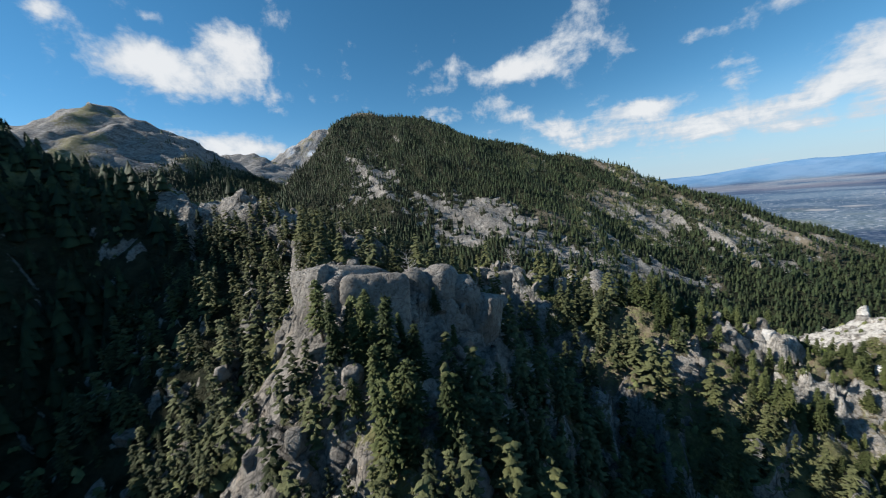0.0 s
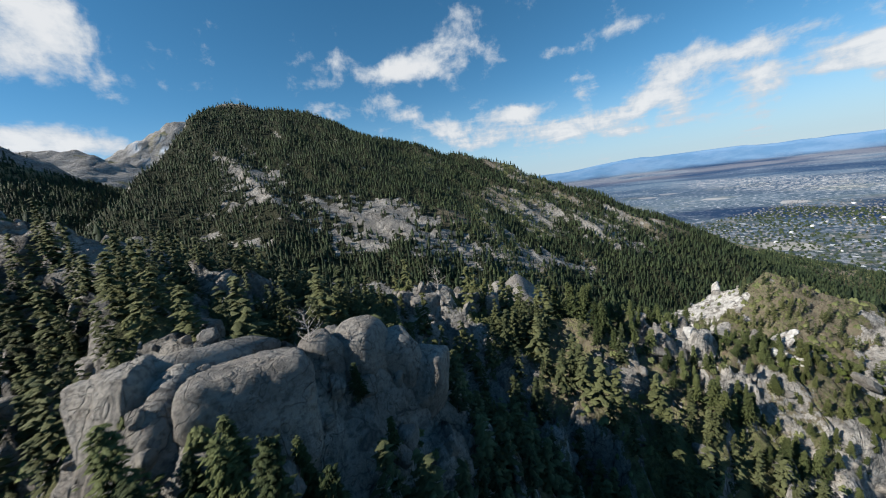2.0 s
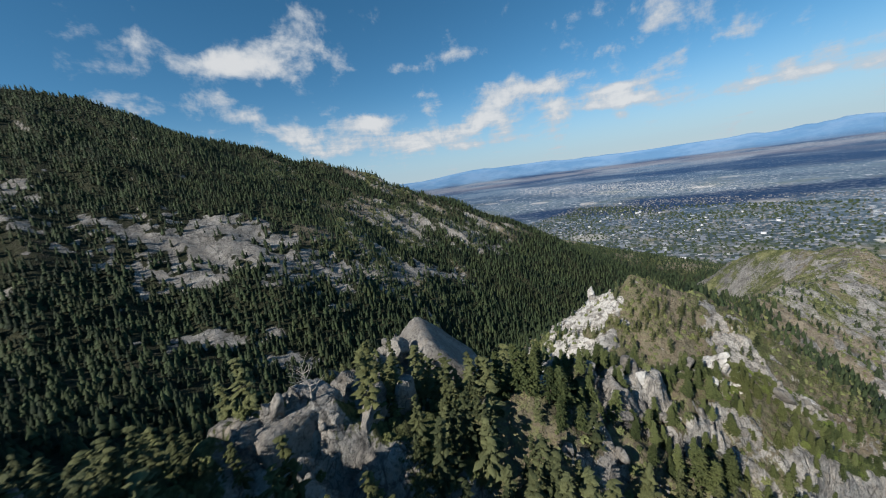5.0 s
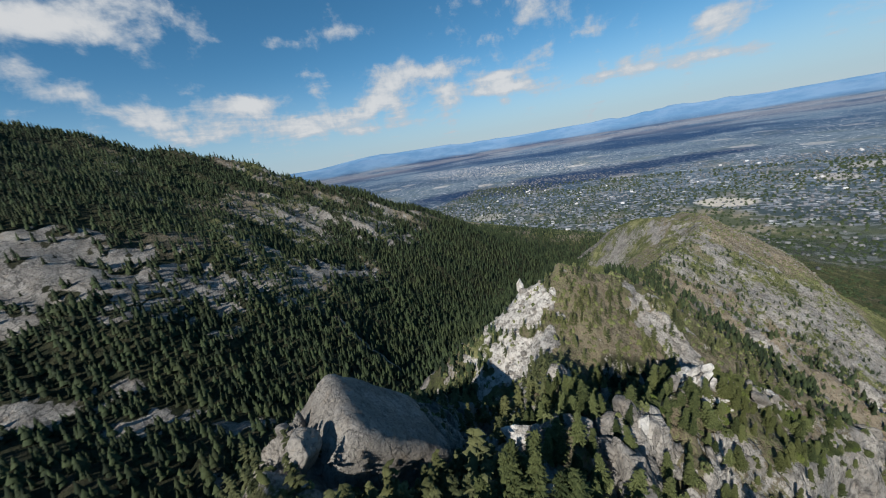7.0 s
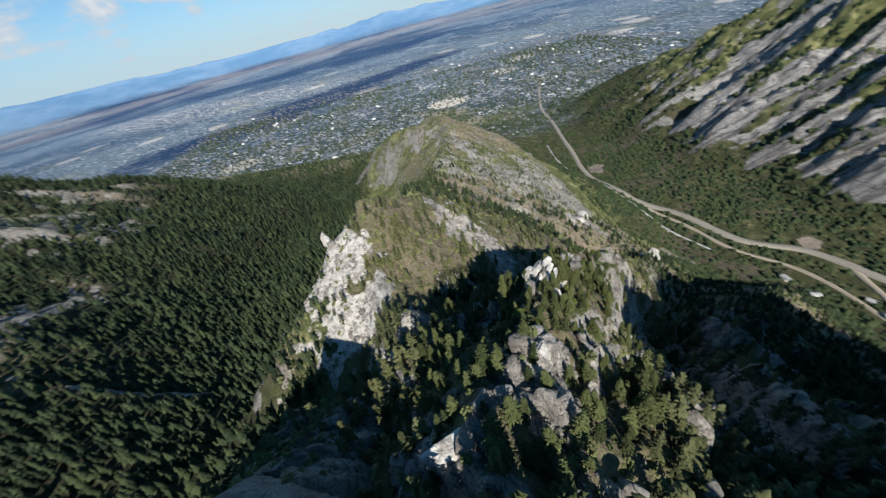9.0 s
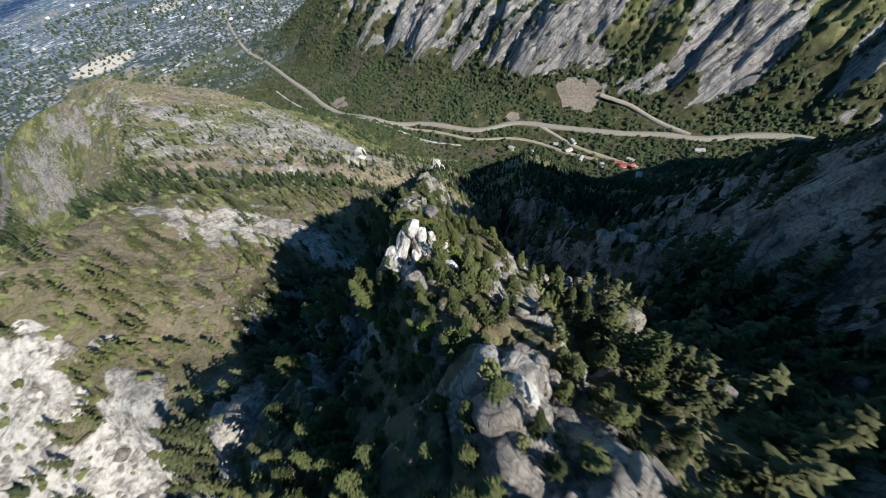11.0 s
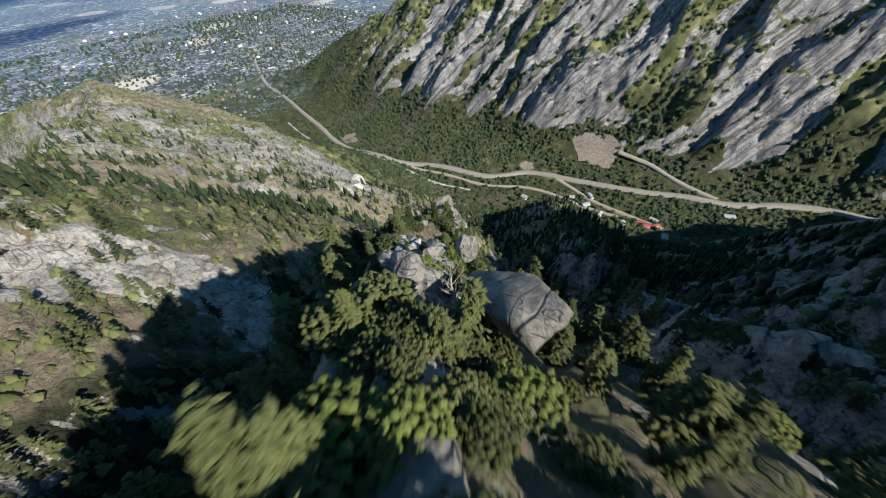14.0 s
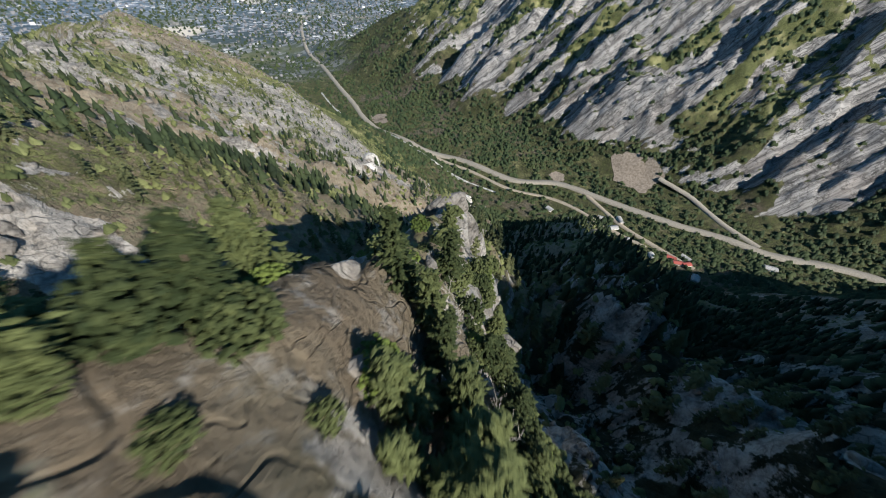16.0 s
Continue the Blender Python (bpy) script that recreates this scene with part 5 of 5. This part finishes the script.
    mid_forms = [limb_crown(rng, 1.0, (0.17, 0.20, 0.16, 0.22, 0.18)[k], 27, 3, 0.1, 0.05, 0.98, 0.75) for k in range(5)]
    joined("forest_on_ridge", mid_forms, xyz[middle], tall[middle], turn[middle], tint[middle], rng.integers(0, 5, len(middle)), NEEDLES_RIDGE, "scattered olive green conifers among granite rocks", "forest")
    # --- single trees near the flight
    forms = []
    for k in range(6):
        v, f = limb_crown(rng, 1.0, (0.18, 0.22, 0.26, 0.20, 0.24, 0.16)[k], 80, 6, 0.15, (0.1, 0.16, 0.2, 0.1, 0.14, 0.06)[k], 0.64, 0.55)
        crown = mesh_of("crown", v, f, smooth=False)
        crown.materials.append(NEEDLES)
        v, f = stem(0.95, 0.022)
        trunk = mesh_of("trunk", v * np.array([1, 1, 1.0]), f)
        trunk.materials.append(BARK)
        forms.append((crown, trunk))
    for who in things:
        k = int(rng.integers(0, 6))
        tree = tagged(new("conifer_tree"), "bushy olive green conifer growing among granite rocks", "tree", "trees on the ridge")
        tree.matrix_world = Matrix.LocRotScale(xyz[who], Euler((rng.normal(0, 0.07), rng.normal(0, 0.07), turn[who])), Vector((tall[who],) * 3))
        for name, me in zip(("crown", "trunk"), forms[k]):
            new(name, me).parent = tree
    # --- the trees that stand by the spine
    for sx, sy, high in ((177, 117, 8), (172, 121, 13), (182, 113, 10), (159, 122.4, 3.4), (158.4, 121.6, 4.4), (165.4, 119.8, 8.5), (169.8, 124.6, 15), (167, 118.8, 5.5), (158, 102.8, 6), (155.3, 101.2, 6.5), (149, 102.5, 7), (142, 104, 8), (146, 110, 7), (162, 101.7, 4.5), (183, 104, 9), (190.7, 95.3, 10.5),
                         (194.2, 83.4, 3.6), (195.6, 80.6, 4.6), (189.9, 78.4, 3.0), (191.6, 76.8, 4.2), (185.9, 78.5, 3.2), (182.5, 81.2, 2.3), (181.4, 82.4, 2.6), (183.2, 79.0, 3.6), (180.0, 84.0, 3.0), (178.4, 82.5, 4.4), (184.5, 80.3, 3.4), (182.4, 82.6, 3.0), (181.0, 85.0, 3.2), (179.4, 87.0, 3.2), (186.0, 78.8, 3.6), (187.8, 77.4, 4.0), (180.4, 88.8, 2.6), (188.8, 76.0, 4.2), (190.6, 74.6, 4.5), (178.2, 89.4, 2.8), (173.4, 105.2, 5.9), (173.4, 105.8, 7.0), (178.3, 100.2, 4.3), (173.9, 98.0, 4.9), (162.8, 102.3, 4.8), (161.0, 99.3, 6.1), (159.8, 103.7, 7.3), (159.7, 105.4, 8.0), (174.7, 96.1, 6.2), (169.1, 121.3, 9), (166.0, 117.0, 8.8), (151.3, 113.9, 9), (148.1, 109.7, 9), (147.6, 114.1, 9), (155.9, 109.8, 7.9), (151.8, 107.4, 9), (207.7, 89.3, 18), (204.4, 94.0, 19), (197, 73, 5.5), (194.4, 72.6, 6.4), (193.0, 74.0, 5.0), (197.5, 82.0, 5.0), (197.0, 86.0, 6.0), (199.5, 78.5, 6.0), (193, 68, 6), (200, 66, 6), (204, 62, 6.5),
                         (198, 96, 12), (201, 88, 14), (206, 82, 13), (171, 90, 6), (176, 82, 6), (183, 72, 6.5), (164, 93, 7), (189, 64, 7), (150, 122, 6), (143, 121, 7), (156, 127, 5), (186, 108, 11), (192, 101, 12), (163.5, 85.5, 4.5), (166, 83.5, 4), (169.5, 81.0, 4.6), (172, 79.5, 3.8), (175, 78.2, 4.4), (177.4, 77.4, 5), (180.0, 76.2, 4.2), (183, 74.4, 5), (186.4, 72.8, 4.6), (189.0, 70.4, 5), (192, 67.5, 5.4), (195.5, 63.6, 5)):
        high *= 1.45 if sx < 192 and 74 < sy < 90 else 1.0
        sz = float(land(np.array([sx]), np.array([sy]))[0])
        if min(path_gap(np.array([sx]), np.array([sy]), np.array([sz + high * s]))[0] - 0.22 * high * (1 - s) for s in (0.3, 0.6, 0.95)) < 2.0:
            continue
        k = int(rng.integers(0, 6))
        tree = tagged(new("conifer_tree"), "short bushy conifer beside the rocky spine", "tree", "trees by the spine")
        tree.matrix_world = Matrix.LocRotScale(Vector((sx, sy, sz - 0.4)), Euler((rng.normal(0, 0.08), rng.normal(0, 0.08), rng.random() * 6.28)), Vector((high * 1.1, high * 1.1, high)))
        for name, me in zip(("crown", "trunk"), forms[k]):
            new(name, me).parent = tree
    # --- dead trees and bright bushes along the spine
    dead = [snag_mesh(rng) for _ in range(3)]
    for k, (sx, sy, high, tip) in enumerate(((157.5, 112.5, 4.0, 20), (152, 108, 3.5, -30), (179, 88.5, 3.6, 25), (171.5, 98.5, 3.2, 60), (189.5, 76.5, 3.4, 35), (184.2, 80.2, 4.2, -40), (194, 72, 3.6, 5), (-12, 100, 7, 10), (-2, 84, 7, 0), (35, 170, 9, 5), (176, 95.5, 3, 50))):
        sz = float(land(np.array([sx]), np.array([sy]))[0])
        snag = tagged(new("dead_tree", dead[k % 3]), "bare grey dead tree leaning among rocks", "dead tree", "dead trees")
        snag.matrix_world = Matrix.LocRotScale(Vector((sx, sy, sz)), Euler((radians(tip), radians(tip * 0.5), k * 1.3)), Vector((high,) * 3))
    bush_forms = []
    for k in range(8):
        v, f = round_crown(rng, 300, 0.052)
        leaf = mesh_of("foliage", v * np.array([1.25, 1.25, 1.0]), f, smooth=False)
        leaf.materials.append(BRIGHT_LEAF if k in (2, 6) else NEEDLES)
        bush_forms.append(leaf)
    spots = [(195.4, 82.0, 2.6), (194.6, 80.2, 2.2), (173.3, 104.1, 3.5), (171.4, 99.8, 1.7), (174.1, 100.9, 1.7), (171.6, 101.4, 2.3), (170.2, 98.5, 3.3), (171.6, 100.6, 1.9), (167.0, 102.8, 1.6), (179.0, 98.0, 1.6), (179.2, 100.2, 3.2), (196.0, 83.0, 1.2), (193.9, 83.3, 1.2), (192.3, 82.2, 1.2), (189.2, 88.9, 1.2), (178.4, 98.5, 3.6), (174.4, 96.9, 3.0), (173.2, 97.9, 2.2), (179.7, 91.8, 2.0), (175.5, 101.1, 2.4), (177.2, 99.9, 2.0), (169.5, 98.6, 2.2), (171.0, 97.0, 1.8), (189.4, 89.3, 1.9), (179.2, 100.6, 3.4), (181.2, 90.2, 1.8), (182.6, 86.2, 1.3), (181.8, 84.6, 1.6), (161.8, 110.6, 0.9), (158.8, 114.0, 2.0), (156.8, 110.4, 1.8), (165.0, 107.4, 1.6)]
    for k in range(80):
        s = k / 79
        spots.append((160 + 48 * s + rng.normal(0, 3.6), 112 - 52 * s + rng.normal(0, 3.6), rng.uniform(1.0, 2.6)))
    for k in range(70):          # scrub along the rim of the spine
        far_, in_ = 10 + 62 * rng.random(), np.interp(k, [0, 70], [0.2, 1.0]) * rng.uniform(0.0, 4.0)
        off = np.interp(far_, [2, 14, 24, 31, 48, 60, 75], [20, 19, 15.5, 14, 7.5, 6.5, 8]) - in_
        spots.append((163 + 0.668 * far_ - 0.744 * off, 110 - 0.744 * far_ - 0.668 * off, rng.uniform(1.4, 3.0)))
    for k in range(60):
        bx, by = rng.uniform(140, 170), rng.uniform(104, 132)
        if math.hypot(bx - 162, by - 111) > 5.5:
            spots.append((bx, by, rng.uniform(1.4, 3.4)))
    for k, (bx, by, high) in enumerate(spots):
        bz = float(land(np.array([bx]), np.array([by]))[0])
        if path_gap(np.array([bx]), np.array([by]), np.array([bz + high]))[0] < 2.2:
            continue
        leaf = bush_forms[k % 8]
        bush = tagged(new("bush"), "low leafy green bush on the rocky spine", "bush", "bushes on the spine")
        bush.matrix_world = Matrix.LocRotScale(Vector((bx, by, bz - 0.3)), Euler((0, 0, rng.random() * 6.28)), Vector((high,) * 3))
        new("foliage", leaf).parent = bush
        v, f = stem(0.5, 0.03)
        wood = mesh_of("stem", v * np.array([1, 1, 0.9]), f)
        wood.materials.append(BARK)
        new("stem", wood).parent = bush
    # --- brush on the ridges and on the west ridge
    x, y = scatter(rng, -150, 1250, -300, 262, 4.6)
    z, slope = land(x, y), slope_at(x, y, 4)
    rock, green, _ = ground_maps(x, y, z, slope)
    brush = fbm(x, y, 30, 3, 55)
    keep = (rng.random(len(x)) < np.clip(0.55 + 0.45 * ease(x, 215, 250) * ease(x, 480, 380) + 2.2 * (brush - 0.45), 0.05, 0.95) * (1 - 0.75 * ease(rock, 0.3, 0.8)) * (1 - 0.6 * ease(x, 700, 1000))) & (z > 250) & (path_gap(x, y, z) > 26)
    x, y, z = x[keep], y[keep], z[keep]
    n = len(x)
    print("brush", n)
    low_forms = [round_crown(rng, 4, 0.40) for _ in range(5)]
    leafy = [round_crown(rng, 44, 0.12) for _ in range(5)]
    close = path_gap(x, y, z) < 80
    for name, forms, pick in (("brush", low_forms, ~close), ("scrub", leafy, close)):
        n = int(pick.sum())
        joined(name, forms, np.stack([x, y, z - 0.3], -1)[pick], rng.uniform(1.1, 3.4, n), rng.uniform(0, 6.28, n), rng.random(n), rng.integers(0, 5, n), SHRUB, "olive brush and scrub between the rocks", "shrubs")
        print(name, n)
    # --- the broadleaf wood on the canyon floor and under the crags
    x, y = scatter(rng, -420, 2000, -1050, -230, 9.5)
    z, slope = land(x, y), slope_at(x, y, 6)
    rock, green, _ = ground_maps(x, y, z, slope)
    road = np.full(len(x), 1e9)
    for line, half in ((ROAD_MAIN, 11), (ROAD_UPPER, 8), (ROAD_LOWER, 7), (ROAD_THIRD, 7), (CREEK, 5)):
        _, d = trough(x, y, [(*p, 0) for p in line], 0, 0)
        road = np.minimum(road, d - half)
    for lx, ly, half in LOTS:
        road = np.minimum(road, np.hypot(x - lx, y - ly) - half * 1.05)
    keep = (rng.random(len(x)) < np.clip(0.55 + 1.8 * (fbm(x, y, 60, 3, 58) - 0.42), 0.1, 0.97) * (1 - 0.97 * ease(rock, 0.2, 0.6)) * (1 - 0.75 * ease(x, 1050, 1500))) & (road > 0) & ((z < 330) | (y < -520))
    x, y, z = x[keep], y[keep], z[keep]
    n = len(x)
    print("broadleaf", n)
    forms = [round_crown(rng, 6, 0.40) for _ in range(6)]
    joined("canyon_wood", forms, np.stack([x, y, z - 0.6], -1), rng.uniform(6.0, 11.5, n), rng.uniform(0, 6.28, n), rng.random(n), rng.integers(0, 6, n), BROADLEAF, "dense broadleaf wood on the canyon floor", "forest")


# ---------------------------------------------------------------- canyon roads, creek and town
ROAD_MAIN = [(2900, -1120), (2500, -930), (2061, -742), (1760, -660), (1440, -560), (1230, -500), (1110, -460), (980, -436), (820, -432), (690, -480), (545, -504), (460, -566), (345, -585), (220, -606), (138, -629), (67, -640), (-25, -682), (-110, -698), (-230, -690), (-420, -730)]
ROAD_UPPER = [(300, -702), (262, -700), (223, -697), (150, -664), (86, -646)]
ROAD_LOWER = [(900, -438), (760, -440), (640, -462), (528, -470), (444, -506), (376, -512), (300, -500), (230, -498)]
ROAD_THIRD = [(400, -576), (345, -552), (290, -528), (215, -512), (150, -500)]
CREEK = [(1400, -470), (1240, -430), (1110, -415), (944, -400), (800, -392), (690, -405), (600, -425), (540, -438)]
LOTS = [(335, -688, 34), (368, -690, 30), (474, -582, 17), (1063, -488, 22), (1040, -476, 18)]
ASPHALT = mat_plain("road_surface", (0.22, 0.20, 0.17), (0.33, 0.30, 0.25), 0.4, 0.9, 0.1)
GRAVEL = mat_plain("gravel", (0.15, 0.125, 0.10), (0.29, 0.245, 0.20), 0.25, 0.95, 0.3)
DIRT = mat_plain("dirt_road", (0.26, 0.22, 0.17), (0.38, 0.33, 0.26), 0.3, 0.95, 0.2)
WATER = mat_plain("creek_stones", (0.10, 0.11, 0.09), (0.62, 0.61, 0.59), 0.15, 0.6, 0.3)


def smooth_line(line, step=9.0):
    out = []
    for k in range(len(line) - 1):
        p0, p1, p2, p3 = (np.array(line[max(0, min(len(line) - 1, k + j))], float) for j in (-1, 0, 1, 2))
        n = max(2, int(np.linalg.norm(p2 - p1) / step))
        for j in range(n):
            t = j / n
            out.append(0.5 * (2 * p1 + (p2 - p0) * t + (2 * p0 - 5 * p1 + 4 * p2 - p3) * t * t + (3 * p1 - p0 - 3 * p2 + p3) * t ** 3))
    return np.array(out + [np.array(line[-1], float)])


def ribbon(name, line, width, lift, mat, label, ragged=0.0):
    p = smooth_line(line)
    way = np.gradient(p, axis=0)
    way /= np.linalg.norm(way, axis=1)[:, None]
    side = np.stack([-way[:, 1], way[:, 0]], -1)
    half = 0.5 * width * (1 + ragged * (fbm(p[:, 0], p[:, 1], 30, 3, 91) - 0.5) * 2)
    left, right = p + side * half[:, None], p - side * half[:, None]
    z = np.maximum(np.maximum(land(left[:, 0], left[:, 1]), land(right[:, 0], right[:, 1])), land(p[:, 0], p[:, 1])) + lift
    k = np.ones(9) / 9
    z = np.maximum(np.convolve(np.pad(z, 4, mode="edge"), k, "valid"), z - 0.8)
    rows = []
    for edge, drop in ((left + side * 1.5, 3.5), (left, 0.0), (right, 0.0), (right - side * 1.5, 3.5)):
        rows.append(np.stack(draw_in(edge[:, 0], edge[:, 1], z - drop), -1))
    v = np.stack(rows, 1).reshape(-1, 3)
    i = np.arange(len(p) - 1)[:, None] * 4 + np.arange(3)[None, :]
    i = i.ravel()
    me = mesh_of(name, v, np.stack([i, i + 4, i + 5, i + 1], -1))
    me.materials.append(mat)
    return tagged(new(name, me), label, "road", kind="structure")


ribbon("road_canyon", ROAD_MAIN, 15, 1.2, ASPHALT, "grey two-lane canyon road with gravel shoulders", 0.15)
ribbon("road_upper", ROAD_UPPER, 10, 1.2, ASPHALT, "grey side road to the gravel yard", 0.2)
ribbon("road_lower", ROAD_LOWER, 8, 1.2, DIRT, "pale dirt road through the canyon wood", 0.3)
ribbon("road_third", ROAD_THIRD, 9, 1.2, DIRT, "pale dirt road to the canyon houses", 0.3)
ribbon("water_creek", CREEK, 4.2, 0.7, WATER, "white water and pale stones of the creek", 0.9)


def lot(x, y, half, seed):
    """A patch of bare gravel that lies on the slope."""
    rings, spokes, rows = 5, 22, []
    for r in range(rings + 1):
        for k in range(spokes):
            a = 6.283 * k / spokes
            reach = half * r / rings * (0.35 + 1.3 * float(fbm(np.array([math.cos(a) * 3 + seed]), np.array([math.sin(a) * 3]), 1.5, 3, 93)[0]) + 0.1)
            rows.append((x + reach * math.cos(a) * 1.25, y + reach * math.sin(a)))
    p = np.array(rows)
    z = land(p[:, 0], p[:, 1]) + 0.9
    quads = [(r * spokes + k, r * spokes + (k + 1) % spokes, (r + 1) * spokes + (k + 1) % spokes, (r + 1) * spokes + k) for r in range(rings) for k in range(spokes)]
    me = mesh_of("gravel_yard", np.column_stack([p, z]), np.array(quads))
    me.materials.append(GRAVEL)
    tagged(new("pavement_gravel", me), "bare brown gravel yard beside the canyon road", "gravel yard", kind="structure")


for seed, (lx, ly, half) in enumerate(LOTS):
    lot(lx, ly, half, seed)


def mat_houses():
    mat, n = material("far_houses")
    tint = attr(n, "tint")
    color = n.mix(n.step(tint, 0.3, 0.6), (0.09, 0.095, 0.10), (0.19, 0.19, 0.20))
    color = n.mix(n.step(tint, 0.86, 0.9), color, (0.55, 0.55, 0.56))
    finish(n, color, 0.8)
    return mat


HOUSES = mat_houses()
ROOF_RED = mat_plain("red_roof", (0.28, 0.06, 0.05), (0.36, 0.10, 0.085), 1.0)
PLASTER = mat_plain("pale_wall", (0.55, 0.53, 0.50), (0.68, 0.66, 0.63), 1.0)


def town():
    rng = np.random.default_rng(5)
    v = np.array([(-0.5, -0.35, -0.3), (0.5, -0.35, -0.3), (0.5, 0.35, -0.3), (-0.5, 0.35, -0.3), (-0.5, -0.35, 0.28), (0.5, -0.35, 0.28), (0.5, 0.35, 0.28), (-0.5, 0.35, 0.28), (-0.5, 0, 0.5), (0.5, 0, 0.5)])
    f = np.array([(0, 1, 5), (0, 5, 4), (2, 3, 7), (2, 7, 6), (1, 2, 6), (1, 6, 9), (1, 9, 5), (3, 0, 4), (3, 4, 8), (3, 8, 7), (4, 5, 9), (4, 9, 8), (6, 7, 8), (6, 8, 9)])
    x, y = scatter(rng, 1350, 5200, -2600, 2400, 44)
    z = land(x, y)
    keep = (z < 150) & (rng.random(len(x)) < np.clip(0.55 + 2.2 * (fbm(x, y, 420, 3, 71) - 0.45), 0.02, 0.85) * ease(x + 0.1 * np.abs(y + 600), 1350, 2300)) & (x < 5200)
    x, y, z = x[keep], y[keep], z[keep]
    n = len(x)
    px, py, pz = draw_in(x, y, z + 2)
    big = np.where(rng.random(n) < 0.012, rng.uniform(2.0, 4.0, n), 1.0)
    k = np.hypot(px - HUB[0], py - HUB[1]) / np.hypot(x - HUB[0], y - HUB[1])
    print("houses", n)
    joined("town_houses", [(v, f)], np.stack([px, py, pz], -1), rng.uniform(9, 15, n) * np.sqrt(big) * k, rng.choice([0.0, 1.571], n) + rng.normal(0, 0.08, n), np.where(big > 1, 0.9, rng.random(n) * 0.86), np.zeros(n, int), HOUSES, "pale houses and halls of the town on the plain", "houses")
    x, y = scatter(rng, 1750, 4600, -2400, 2300, 40)
    z = land(x, y)
    keep = (z < 150) & (rng.random(len(x)) < np.clip(0.5 + 2.4 * (fbm(x, y, 350, 3, 73) - 0.45), 0.05, 0.9))
    x, y, z = x[keep], y[keep], z[keep]
    n = len(x)
    print("town trees", n)
    px, py, pz = draw_in(x, y, z)
    forms = [round_crown(rng, 4, 0.45) for _ in range(4)]
    joined("town_trees", forms, np.stack([px, py, pz], -1), rng.uniform(9, 17, n), rng.uniform(0, 6.28, n), rng.random(n), rng.integers(0, 4, n), BROADLEAF, "green trees between the houses of the plain", "trees")


town()


def canyon_house(x, y, size, turn, roof_mat, label):
    """A small gabled house far below."""
    z = float(land(np.array([x]), np.array([y]))[0])
    house = tagged(new("house"), label, "house", "houses in the canyon")
    house.matrix_world = pose(x, y, z, 0, 0, turn)
    w, d, h = size
    v = np.array([(-w, -d, -1), (w, -d, -1), (w, d, -1), (-w, d, -1), (-w, -d, h), (w, -d, h), (w, d, h), (-w, d, h), (-w, 0, h * 1.6), (w, 0, h * 1.6)])
    walls = mesh_of("wall", v, np.array([(0, 1, 5), (0, 5, 4), (2, 3, 7), (2, 7, 6), (1, 2, 6), (1, 6, 9), (1, 9, 5), (3, 0, 4), (3, 4, 8), (3, 8, 7)]), smooth=False)
    part("wall", walls, PLASTER, house)
    o, t = 0.6, 0.35
    r = np.array([(sx * (w + o), sy * (d + o), h * 1.0 - 0.25 + zz) for zz in (0, t) for sx in (-1, 1) for sy in (-1, 1)] + [(sx * (w + o), 0, h * 1.6 + 0.1 + zz) for zz in (0, t) for sx in (-1, 1)])
    roof = mesh_of("roof", r, np.array([(4, 6, 11), (4, 11, 10), (5, 10, 11), (5, 11, 7), (0, 8, 9), (0, 9, 2), (1, 3, 9), (1, 9, 8), (0, 2, 6), (0, 6, 4), (1, 5, 7), (1, 7, 3)]), smooth=False)
    part("roof", roof, roof_mat, house)


GREY_ROOF = mat_plain("grey_roof", (0.22, 0.22, 0.22), (0.45, 0.45, 0.45), 0.8)
for k, (hx, hy) in enumerate(((330, -520), (298, -508), (262, -486), (214, -476), (170, -520), (60, -600), (372, -470), (142, -470), (300, -540), (420, -470))):
    canyon_house(hx, hy, (7 + k % 3, 4.5 + k % 2, 3.4), 20 + 37 * k, GREY_ROOF, "small pale house with a grey roof in the wood")
for k, (hx, hy) in enumerate(((188, -498), (176, -492), (164, -500))):
    canyon_house(hx, hy, (7.5, 4.6, 3.2), 15 + 20 * k, ROOF_RED, "long house with a bright red roof in the wood")

plant_all()
